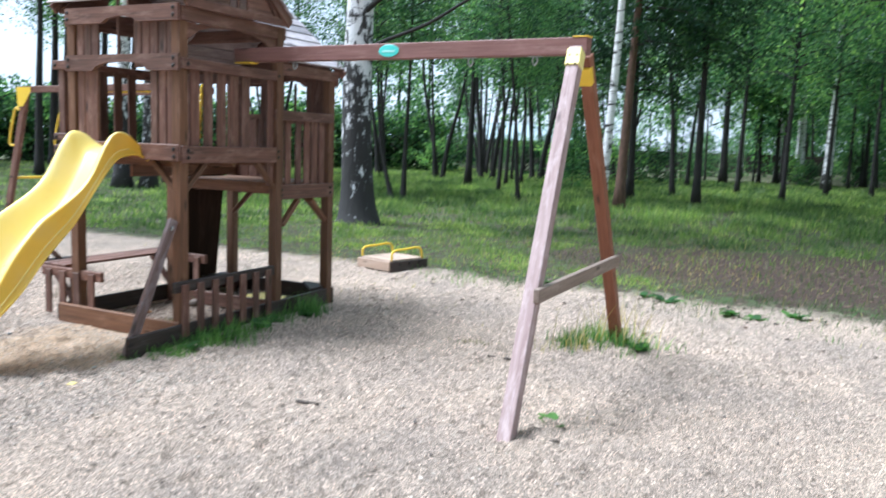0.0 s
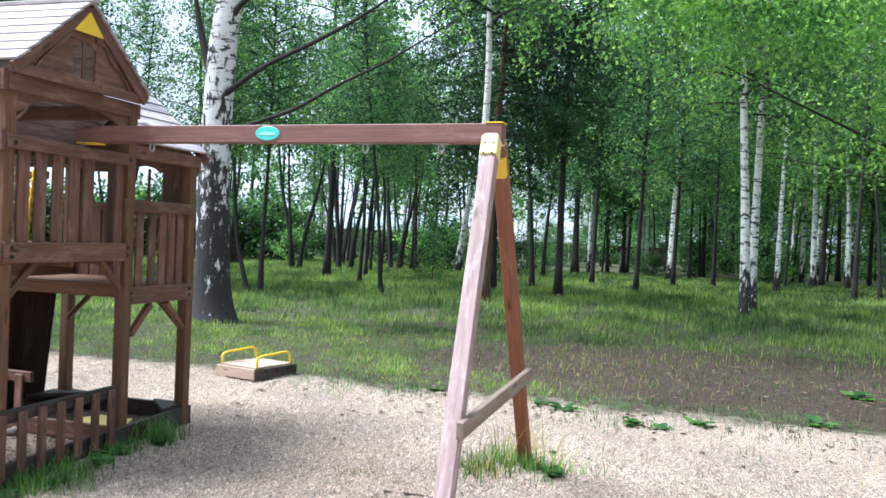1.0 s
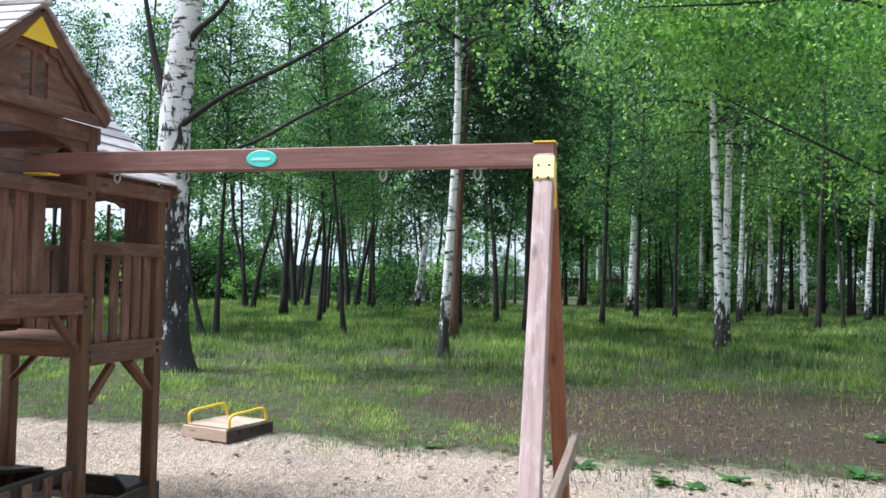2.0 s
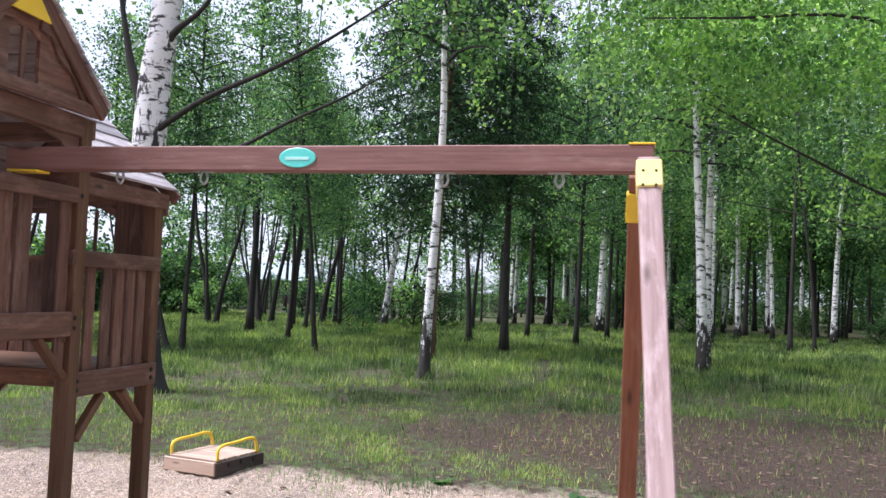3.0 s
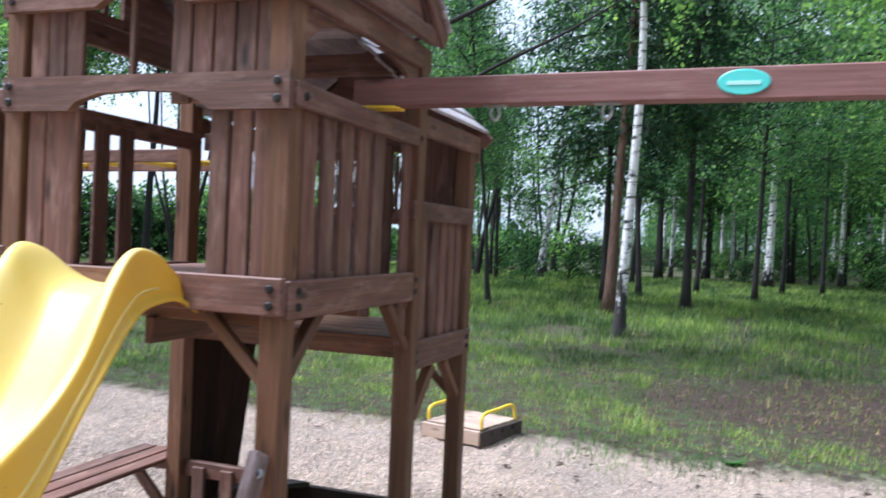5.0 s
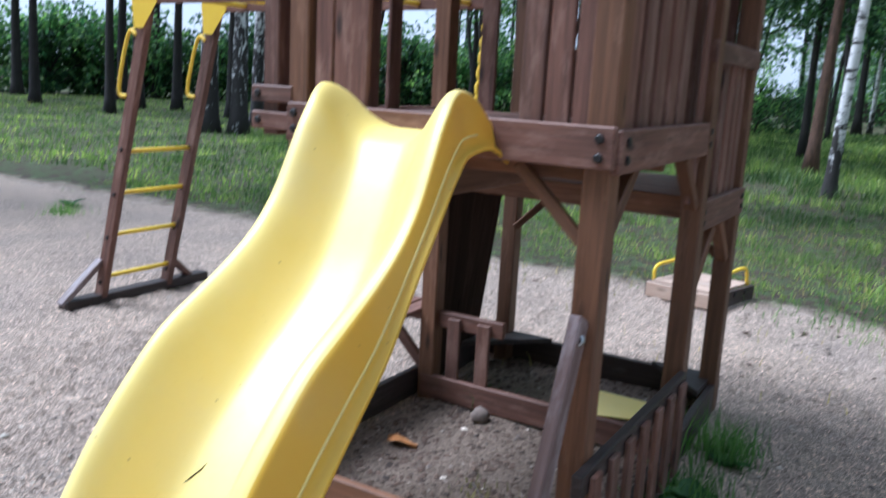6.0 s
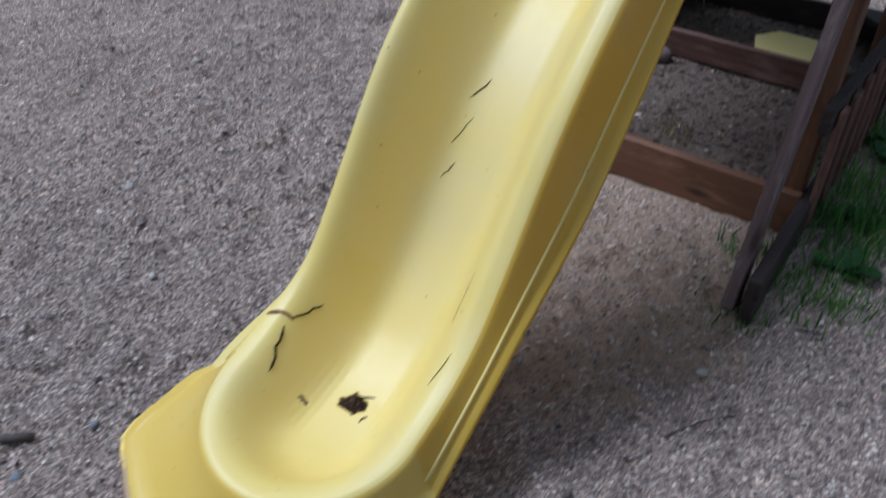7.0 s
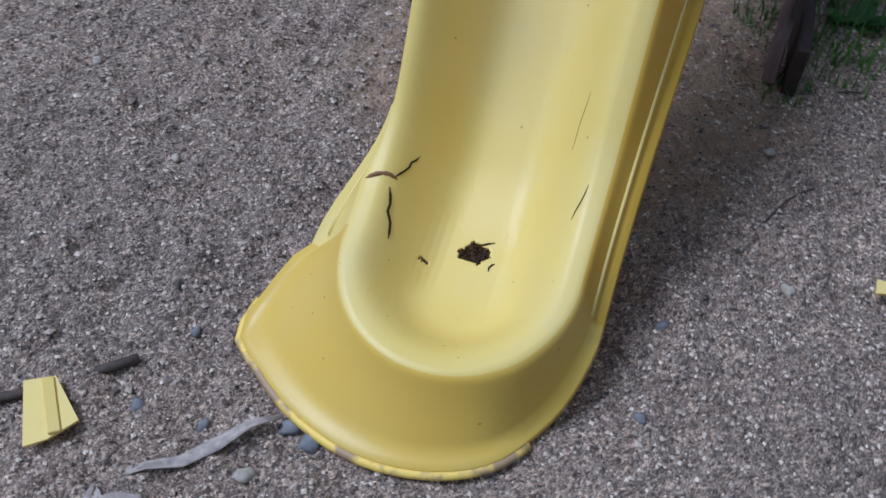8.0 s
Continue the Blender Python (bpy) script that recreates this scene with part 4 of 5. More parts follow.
# ---- climbing ladder and monkey bars ----
ladder = thing("monkey_bars", (-6.2, 1.0, 0), "brown wooden overhead ladder with yellow metal rungs", "climbing frame")
LEGS = []
for y in (0.67, 1.25):
    a, b = Vector((-7.13, y, -0.02)), Vector((-6.58, y, 2.03))
    plank(ladder, "leg", a, b, 0.085, 0.05, WOOD, (1, 0, 0))
    LEGS.append((a, b))
    plank(ladder, "rail", (-6.66, y, 2.055), (-4.42, y, 2.09), 0.07, 0.04, WOOD)
    prism(ladder, "bracket", [(-0.1, 0.05), (0.13, 0.05), (0.13, 0.0), (0.0, -0.16), (-0.08, -0.16)], (-6.58, y - 0.045, 2.03), (1, 0, 0), (0, 0, 1), 0.006, YELLOW_METAL, "yellow painted steel bracket")
    for k in (0.12, 0.28, 0.43, 0.58):
        bolt(ladder, a.lerp(b, k - 0.04) + Vector((0.0, -0.03, 0)), (0, -1, 0), BLACK, 0.014)
    h = a.lerp(b, 0.71), a.lerp(b, 0.9)
    off = Vector((-0.11, 0, 0.03))
    tube(ladder, "grab_handle", arc([h[0] + Vector((-0.03, -0.02, 0)), h[0] + off + Vector((0, -0.02, 0.02)), h[1] + off + Vector((0, -0.02, -0.02)), h[1] + Vector((-0.03, -0.02, 0))], 5), 0.013, YELLOW_METAL, 8)
for k in (0.1, 0.25, 0.395, 0.535):
    tube(ladder, "rung", (LEGS[0][0].lerp(LEGS[0][1], k), LEGS[1][0].lerp(LEGS[1][1], k)), 0.016, YELLOW_METAL, 10)
for i in range(6):
    x = -6.3 + i * 0.34
    tube(ladder, "rung", ((x, 0.67, 2.06 + i * 0.005), (x, 1.25, 2.06 + i * 0.005)), 0.016, YELLOW_METAL, 10)
plank(ladder, "foot_board", (-7.12, 0.37, 0.02), (-7.13, 1.64, 0.02), 0.07, 0.1, DARK_WOOD)
plank(ladder, "foot_brace", (-7.13, 0.36, 0.03), (-7.09, 0.66, 0.3), 0.07, 0.04, wood("ladder_brace_wood", (0.12, 0.08, 0.07), (0.2, 0.15, 0.14), (0.36, 0.33, 0.36), 0.48), (1, 0, 0))
plank(ladder, "foot_brace", (-7.13, 1.5, 0.03), (-7.09, 1.27, 0.22), 0.07, 0.04, WOOD, (1, 0, 0))


# ---- detached glider seat lying at the edge of the grass ----
glider = thing("glider_seat", (-3.6, 3.8, 0), "wooden glider swing seat with yellow handles lying on the sand", "swing seat")
gu, gv = Vector((0.93, -0.2, 0)).normalized(), Vector((0.28, 1.0, 0)).normalized()
g0 = Vector((-4.12, 3.62, 0.0))


def gp(u, v, z):
    return g0 + gu * u + gv * v + Vector((0, 0, z))


plank(glider, "side_board", gp(0, 0, 0.06), gp(0.57, 0, 0.06), 0.12, 0.03, PALE_WOOD)
plank(glider, "side_board", gp(0.57, 0, 0.05), gp(0.57, 0.66, 0.05), 0.13, 0.035, DARK_WOOD)
plank(glider, "side_board", gp(0, 0, 0.05), gp(0, 0.66, 0.05), 0.13, 0.035, DARK_WOOD)
for i in range(4):
    plank(glider, "seat_board", gp(0.02, 0.1 + i * 0.15, 0.125), gp(0.55, 0.1 + i * 0.15, 0.125), 0.02, 0.135, PALE_WOOD)
for u in (0.03, 0.55):
    tube(glider, "handle", arc([gp(u, 0.05, 0.12), gp(u, 0.07, 0.24), gp(u, 0.3, 0.26), gp(u, 0.54, 0.26), gp(u, 0.6, 0.12)], 5), 0.015, YELLOW_METAL, 8, "bent yellow tube handle")
for v in (0.16, 0.33, 0.5):
    bolt(glider, gp(0.59, v, 0.08), gu, BLACK, 0.02)


# ---- woodland ----
def leaf_mesh(name, points, size, mat, rng, droop=0.5, aspect=0.62):
    """One folded rhombic leaf of two triangles at each point."""
    n = len(points)
    p = np.asarray(points)
    d = rng.normal(size=(n, 3))
    d[:, 2] -= droop
    d /= np.linalg.norm(d, axis=1)[:, None]
    s = np.cross(d, rng.normal(size=(n, 3)))
    s /= np.linalg.norm(s, axis=1)[:, None]
    f = np.cross(d, s)
    l = (size * rng.uniform(0.65, 1.35, n))[:, None]
    quad = np.stack((p, p + d * l * 0.5 + s * l * aspect * 0.5 + f * l * 0.1, p + d * l, p + d * l * 0.5 - s * l * aspect * 0.5 + f * l * 0.1), axis=1).reshape(-1, 3)
    me = bpy.data.meshes.new(name)
    me.vertices.add(4 * n)
    me.vertices.foreach_set("co", quad.ravel())
    k = np.arange(n)[:, None] * 4
    tri = np.concatenate((k + [0, 1, 2], k + [0, 2, 3]), axis=1).reshape(-1)
    me.loops.add(6 * n)
    me.loops.foreach_set("vertex_index", tri.astype(np.int32))
    me.polygons.add(2 * n)
    me.polygons.foreach_set("loop_start", np.arange(0, 6 * n, 3, dtype=np.int32))
    me.update(calc_edges=True)
    me.materials.append(mat)
    return me


def boughs(rng, z0, z1, reach, count, droop, rise=0.5):
    """Curved limbs round a trunk: each a run of points from the trunk outwards."""
    out = []
    for i in range(count):
        k = (i + rng.uniform(0, 1)) / count
        z = z0 + (z1 - z0) * k
        ang = i * 2.4 + rng.uniform(-0.5, 0.5)
        l = reach * (0.35 + 0.65 * math.sin(math.pi * min(1, 0.18 + 0.8 * k))) * rng.uniform(0.6, 1.15)
        pts = []
        for t in np.linspace(0, 1, 6):
            pts.append((math.cos(ang + 0.25 * t) * l * t, math.sin(ang + 0.25 * t) * l * t, z + l * (rise * t - droop * t * t) + 0.05 * rng.normal() * t))
        out.append(pts)
    return out


def crown_set(name, seed, height, reach, count, leaves, size, mat, bark_mat, droop, spread_r, rise=0.5, needle=False):
    rng = np.random.default_rng(seed)
    b = boughs(rng, 0.0, height, reach, count, droop, rise)
    pts = []
    per = leaves // count
    for run in b:
        run = np.array(run)
        t = rng.beta(2.2, 1.1, per) * 5
        i = np.minimum(t.astype(int), 4)
        q = run[i] + (run[i + 1] - run[i]) * (t - i)[:, None]
        # leaves hang in small sprays along the bough
        spray = rng.normal(size=(max(per // 14, 1), 3)) * spread_r
        q = q + spray[rng.integers(0, len(spray), per)] * (0.35 + 0.2 * t)[:, None] + rng.normal(size=(per, 3)) * spread_r * 0.34
        pts.append(q)
    leaf = leaf_mesh(name + "_leaves", np.concatenate(pts), size, mat, rng, 0.15 if needle else 0.6, 0.22 if needle else 0.66)
    bm = bmesh.new()
    for run in b:
        tube_bm(bm, run, [0.045, 0.036, 0.028, 0.02, 0.013, 0.005], 4, False)
    limb = mesh_of(bm, name + "_limbs", bark_mat)
    return leaf, limb


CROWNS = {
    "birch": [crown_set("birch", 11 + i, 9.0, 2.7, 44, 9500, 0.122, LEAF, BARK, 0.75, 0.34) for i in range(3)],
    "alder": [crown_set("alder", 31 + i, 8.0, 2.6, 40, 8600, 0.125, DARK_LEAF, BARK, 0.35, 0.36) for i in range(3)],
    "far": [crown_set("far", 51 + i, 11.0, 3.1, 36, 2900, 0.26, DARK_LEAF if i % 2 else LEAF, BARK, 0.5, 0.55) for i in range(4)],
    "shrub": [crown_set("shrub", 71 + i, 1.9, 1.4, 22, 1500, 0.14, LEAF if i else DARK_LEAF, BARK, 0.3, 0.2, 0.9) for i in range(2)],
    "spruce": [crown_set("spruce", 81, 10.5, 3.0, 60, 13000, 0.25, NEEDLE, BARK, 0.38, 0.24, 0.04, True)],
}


def trunk_bm(pts, r0, r1, seg=10, flare=1.5):
    run = arc(pts, 5)
    n = len(run) - 1
    rad = []
    for i in range(n + 1):
        k = i / n
        h = run[i][2] - run[0][2]
        rad.append((r0 + (r1 - r0) * k) * (1 + (flare - 1) * math.exp(-h / 0.35)))
    return tube_bm(bmesh.new(), run, rad, seg)


TREE_RNG = random.Random(12)


def tree(x, y, r, pts, kind, label, crown="birch", crown_z=4.0, scale=1.0, bark_mat=None, limbs=(), name="tree", flare=1.5, turn=None, taper=0.22):
    z = ground_z(x, y)
    t = thing(name, (x, y, z), label, "tree", "trees of the wood")
    local = [(0, 0, -0.15)] + [tuple(p) for p in pts]
    home = Matrix.Translation((x, y, z))
    part("trunk", trunk_bm(local, r, r * taper, 12 if r > 0.12 else 8, flare), bark_mat or BARK, t, m=home, smooth=True)
    for run, ra in limbs:
        part("limb", tube_bm(bmesh.new(), arc(run, 4), [ra * (1 - 0.8 * i / (4 * (len(run) - 1))) for i in range(4 * (len(run) - 1) + 1)], 7), BARK, t, smooth=True)
    if crown:
        leaf, limb = CROWNS[crown][TREE_RNG.randrange(len(CROWNS[crown]))]
        top = Vector(pts[-1])
        m = home @ Matrix.LocRotScale((top.x * 0.75, top.y * 0.75, crown_z), Euler((0, 0, turn if turn is not None else TREE_RNG.uniform(0, 6.28))), (scale, scale, scale))
        under(new("crown", leaf), t, m)
        under(new("branchwork", limb), t, m)
    return t


BIRCH_L = "white-barked birch with black marks and a drooping green crown"
DARK_L = "slender dark-trunked tree with a thin green crown"
# the large birch behind the tower
tree(-7.36, 8.6, 0.345, [(-0.05, 0, 0.8), (-0.1, 0, 2.7), (-0.03, 0, 4.8), (0.09, 0, 5.9), (0.2, 0.3, 9), (0.3, 0.4, 14)], "birch", "large old white birch with a furrowed black foot", "birch", 6.9, 1.2, OLD_BIRCH,
     [([(-7.35, 8.5, 4.0), (-7.0, 8.5, 4.25), (-6.39, 8.5, 4.61), (-5.45, 8.5, 5.0), (-4.64, 8.5, 5.39), (-4.05, 8.5, 5.73), (-3.2, 8.4, 6.2)], 0.06),
      ([(-7.4, 8.5, 3.2), (-6.9, 8.4, 3.45), (-5.84, 8.4, 3.78), (-5.0, 8.4, 4.19), (-4.2, 8.4, 4.54), (-3.7, 8.4, 4.8), (-2.9, 8.3, 5.2)], 0.045),
      ([(-7.35, 8.6, 5.0), (-7.07, 8.5, 5.6), (-6.5, 8.4, 6.0), (-5.9, 8.3, 6.8)], 0.08),
      ([(-7.45, 8.6, 4.1), (-7.79, 8.6, 5.06), (-7.97, 8.6, 5.8), (-8.3, 8.6, 7.5)], 0.1)], flare=1.6, taper=0.5)
# full dark crowns behind the large birch
for x, y, r, z in ((-13.6, 17.5, 0.085, 3.4), (-10.2, 22, 0.08, 3.6), (-12.2, 29, 0.09, 4.4)):
    tree(x, y, r, [(0.1, 0, 3), (-0.2, 0, 7), (0.1, 0, 14)], "alder", "dark-trunked alder with a full green crown", "alder", z, 0.68)
# birches, pines and saplings that stand clear of the wood
tree(-3.86, 13.5, 0.125, [(0.03, 0, 1), (0.2, 0, 5), (0.16, 0, 8), (0.3, 0, 15)], "birch", BIRCH_L, "birch", 6.4, 1.0, BIRCH)
tree(-4.85, 18.5, 0.15, [(0.15, 0, 4), (0.38, 0, 9), (0.6, 0, 17)], "pine", "tall reddish pine trunk with dark needles", "spruce", 4.6, 0.85, PINE)
for x, y, z, k in ((-5.6, 22.5, 3.6, 1.0), (-3.1, 20.8, 4.4, 0.72)):
    tree(x, y, 0.13, [(0, 0, 5), (0.1, 0, 14)], "spruce", "dark drooping spruce among the birches", "spruce", z, k, BARK)
tree(2.22, 18.7, 0.16, [(-0.1, 0, 2.5), (-0.35, 0, 7.6), (-0.4, 0, 15)], "birch", BIRCH_L, "birch", 5.2, 1.05, BIRCH)
tree(2.42, 20.2, 0.155, [(0.02, 0, 2.5), (0.1, 0, 8), (0.3, 0, 16)], "birch", BIRCH_L, "birch", 5.4, 1.1, BIRCH)
tree(-8.17, 19.0, 0.085, [(-0.1, 0, 0.8), (-0.22, 0, 2.5), (-0.9, 0, 8.2), (-1.2, 0, 12)], "sapling", DARK_L, "alder", 4.4, 0.62)
tree(-10.9, 15.9, 0.08, [(-0.25, 0, 0.7), (-0.5, 0, 1.9), (-0.65, 0, 3.9), (-0.9, 0, 9)], "sapling", DARK_L, "alder", 3.7, 0.62)
tree(-10.68, 16.1, 0.09, [(0.03, 0, 1.5), (0.12, 0, 3.9), (0.2, 0, 9)], "sapling", DARK_L, "alder", 4.0, 0.6)
tree(-12.8, 24.9, 0.14, [(0.1, 0, 4.7), (-0.05, 0, 9), (0, 0, 14)], "alder", DARK_L, "alder", 4.5, 1.0)
tree(-11.0, 36.5, 0.2, [(0.35, 0, 2.5), (0.9, 0, 7), (1.2, 0, 14)], "birch", BIRCH_L, "birch", 5.0, 1.1, BIRCH)
for x, y, k in ((-1.3, 27.5, 0.95), (-0.2, 34, 1.1), (-3.4, 31, 1.0)):
    tree(x, y, 0.1, [(0.1, 0, 4), (0.2, 0, 9), (0.1, 0, 14)], "alder", "dark-trunked alder with a full green crown", "alder", 4.2, k)
tree(-6.2, 45.0, 0.22, [(0, 0, 6), (0.3, 0, 17)], "alder", DARK_L, "alder", 5.0, 1.3)
tree(-0.6, 41.5, 0.24, [(0.1, 0, 6), (0, 0, 17)], "birch", BIRCH_L, "birch", 4.6, 1.3, BIRCH)
for i, (x, y, r) in enumerate(((-4.1, 52, 0.17), (-3.2, 56, 0.15), (1.54, 37, 0.10), (4.1, 33.8, 0.12), (6.6, 43.4, 0.17), (7.2, 45, 0.15), (8.1, 42, 0.12), (-2.4, 50, 0.14), (1.0, 52, 0.16), (3.3, 48, 0.15), (10.5, 40, 0.16),
                               (12.3, 36, 0.16), (15.5, 43, 0.18), (13.0, 30, 0.14), (9.3, 27, 0.13), (17.5, 34, 0.17), (5.6, 56, 0.16), (9.8, 58, 0.17), (13.7, 62, 0.18), (-7.4, 60, 0.17), (19, 28, 0.16))):
    white = i % 3 != 2
    lean = TREE_RNG.uniform(-0.5, 0.5)
    tree(x, y, r, [(lean * 0.3, 0, 4), (lean, 0, 9), (lean * 1.2, 0, 16)], "tree", BIRCH_L if white else DARK_L, "birch" if white else "alder", TREE_RNG.uniform(4.6, 6.2), TREE_RNG.uniform(0.95, 1.35), BIRCH if white else BARK)
# dark many-stemmed alders with sky behind them
for n, (x, y) in enumerate(((-17.0, 30.4), (-14.2, 36), (-15.7, 33), (-20.5, 31), (-23.5, 35), (-19, 40), (-24.5, 27), (-28.5, 32), (-16.2, 43), (-12.3, 45), (-27, 40), (-21.5, 45))):
    for s in range(3):
        a = TREE_RNG.uniform(0, 6.28)
        l = TREE_RNG.uniform(0.6, 1.6)
        tree(x + math.cos(a) * 0.3, y + math.sin(a) * 0.3, TREE_RNG.uniform(0.09, 0.16), [(math.cos(a) * l * 0.3, 0, 1.8), (math.cos(a) * l, 0, 5), (math.cos(a) * l * 1.4, 0, 11)], "alder", DARK_L,
             "alder" if s == 0 and n % 2 == 0 else None, 5.6, TREE_RNG.uniform(0.7, 0.95))
# trees beyond the ladder
for x, y, r, white in ((-19.0, 13.1, 0.27, 1), (-18.3, 13.5, 0.24, 1), (-19.9, 15.9, 0.2, 1), (-28.5, 18.7, 0.24, 0), (-27.4, 19.6, 0.2, 0), (-33.5, 22, 0.25, 0), (-36, 26, 0.22, 0), (-30.5, 24, 0.2, 0), (-25, 21.5, 0.18, 0), (-38, 20, 0.25, 0), (-42, 30, 0.25, 0), (-23.5, 18.5, 0.2, 0), (-22.2, 22, 0.16, 0), (-31.5, 16.5, 0.2, 0), (-35, 14, 0.22, 0), (-26, 15.5, 0.17, 0), (-40, 16, 0.2, 0)):
    tree(x, y, r, [(0.1, 0, 3), (0.3, 0, 7), (0.2, 0, 14)], "tree", BIRCH_L if white else DARK_L, "birch" if white else "alder", 6.0 if white else 6.7, 0.95, OLD_BIRCH if white else BARK)
# unseen birch added to cast shade on the sand by the ladder
for x, y in ((-15.8, 0.9),):
    tree(x, y, 0.2, [(0.1, 0, 4), (0.2, 0, 9), (0.1, 0, 15)], "birch", BIRCH_L, "birch", 5.0, 1.1, BIRCH)
# a birch whose low branches reach in from one side
tree(8.6, 11.5, 0.2, [(0, 0, 4), (-0.2, 0, 9), (-0.3, 0, 15)], "birch", "birch with long low branches hanging over the clearing", "birch", 4.4, 1.5, BIRCH,
     [([(8.4, 11.4, 3.4), (6.0, 10.6, 3.3), (4.3, 10.2, 3.3), (2.6, 9.8, 4.0), (1.2, 9.5, 4.7)], 0.05), ([(8.4, 11.4, 3.0), (5.6, 11.7, 3.0), (4.3, 11.8, 3.05), (2.7, 11.9, 3.35), (1.6, 12.0, 3.55)], 0.03),
      ([(8.4, 11.4, 5.0), (5.6, 10.4, 5.3), (3.4, 9.4, 5.9), (1.4, 8.6, 5.7), (0.2, 8.2, 5.6)], 0.045)])


def spray_branch(points, n, size, seed):
    """Leaves along hanging twigs, as part of the overhanging birch."""
    rng = np.random.default_rng(seed)
    run = np.array([tuple(p) for p in arc(points, 6)])
    t = rng.uniform(0, len(run) - 1.001, n)
    i = t.astype(int)
    q = run[i] + (run[i + 1] - run[i]) * (t - i)[:, None]
    twig = rng.normal(size=(90, 3)) * (0.55, 0.5, 0.42)
    q = q + twig[rng.integers(0, 90, n)] + rng.normal(size=(n, 3)) * 0.16
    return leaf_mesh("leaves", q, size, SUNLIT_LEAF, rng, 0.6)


hang = [o for o in bpy.data.objects if o.get("label", "").startswith("birch with long low")][0]
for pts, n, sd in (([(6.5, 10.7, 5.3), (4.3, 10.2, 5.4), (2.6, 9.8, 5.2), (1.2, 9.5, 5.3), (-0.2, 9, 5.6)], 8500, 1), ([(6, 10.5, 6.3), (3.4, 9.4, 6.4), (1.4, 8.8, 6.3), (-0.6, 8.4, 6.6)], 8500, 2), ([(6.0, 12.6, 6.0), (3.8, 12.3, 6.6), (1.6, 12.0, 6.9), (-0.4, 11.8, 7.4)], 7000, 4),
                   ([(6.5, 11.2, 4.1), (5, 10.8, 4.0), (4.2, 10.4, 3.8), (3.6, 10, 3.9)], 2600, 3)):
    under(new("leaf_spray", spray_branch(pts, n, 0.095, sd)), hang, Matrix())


# the wood behind
def far_tree(kind, white):
    x = thing("tree", (0, 0, -400), BIRCH_L if white else DARK_L, "tree", "trees of the wood")
    part("trunk", trunk_bm([(0, 0, -0.2), (0.1, 0, 5), (0.3, 0, 11), (0.2, 0, 17)], 0.14, 0.035, 7, 1.4), BIRCH if white else BARK, x, m=Matrix.Translation((0, 0, -400)), smooth=True)
    leaf, limb = CROWNS["far"][kind]
    under(new("crown", leaf), x, Matrix.Translation((0, 0, -396)))
    return x


protos = [far_tree(i, i % 2 == 0) for i in range(4)]
young = []
for i in (1, 3):
    t = thing("young_tree", (0, 0, -400), "leafy young tree filling the edge of the wood", "tree", "young growth")
    part("trunk", trunk_bm([(0, 0, -0.2), (0.1, 0, 4), (0.2, 0, 9)], 0.1, 0.03, 6, 1.3), BARK, t, m=Matrix.Translation((0, 0, -400)), smooth=True)
    under(new("crown", CROWNS["far"][i][0]), t, Matrix.Translation((0, 0, -400)))
    young.append(t)
spots = random.Random(5)
made = 0
while made < 155:
    y = 46 + 85 * spots.random() ** 1.3
    x = spots.uniform(-0.62, 0.85) * y
    k = x / y
    if k < -0.16 and spots.random() < 0.86:
        continue
    if abs(x + 9) < 4 and y > 55:
        continue
    p = protos[spots.randrange(4)]
    s = spots.uniform(0.75, 1.25)
    copy_thing(p, Matrix.LocRotScale((x, y, -0.3), Euler((spots.uniform(-0.03, 0.03), spots.uniform(-0.03, 0.03), spots.uniform(0, 6.28))), (s, s, s)))
    made += 1
# young growth that closes the view between the trunks
for i in range(110):
    y = spots.uniform(60, 108)
    x = spots.uniform(-0.13, 0.9) * y
    s = spots.uniform(0.55, 0.95)
    copy_thing(young[i % 2], Matrix.LocRotScale((x, y, -0.4), Euler((0, 0, spots.uniform(0, 6.28))), (s, s, s)))
for i in range(60):
    if i < 36:
        x, y, s = spots.uniform(-62, -40), spots.uniform(14, 60), spots.uniform(0.2, 0.3)
    else:
        y = spots.uniform(56, 64)
        x, s = spots.uniform(-0.75, -0.13) * y, spots.uniform(0.2, 0.32)
    copy_thing(young[i % 2], Matrix.LocRotScale((x, y, -0.4), Euler((0, 0, spots.uniform(0, 6.28))), (s * 1.5, s * 1.5, s)))
for x, y, s in ((-7.0, 76, 0.5), (-10.5, 79, 0.45), (-13.0, 74, 0.42), (-4.5, 72, 0.55)):
    copy_thing(young[0], Matrix.LocRotScale((x, y, -0.4), Euler((0, 0, x)), (s, s, s * 0.8)))
# leafy understorey and thin dark stems between the trunks
for i in range(34):
    y = spots.uniform(27, 54)
    x = spots.uniform(-0.6, 0.5) * y
    if abs(x + 4.6) < 2.2 and y < 36 or i % 5:
        continue
    s = spots.uniform(0.24, 0.42)
    copy_thing(young[i % 2], Matrix.LocRotScale((x, y, -0.2), Euler((0, 0, spots.uniform(0, 6.28))), (s, s, s * 1.15)))
for i in range(46):
    y = spots.uniform(26, 58)
    x = spots.uniform(-0.55, 0.6) * y
    lean = spots.uniform(-0.8, 0.8)
    tree(x, y, spots.uniform(0.06, 0.11), [(lean * 0.3, 0, 3), (lean, 0, 7), (lean * 1.5, 0, 12)], "sapling", DARK_L, "alder" if i % 3 == 0 else None, 4.2, spots.uniform(0.6, 0.9))
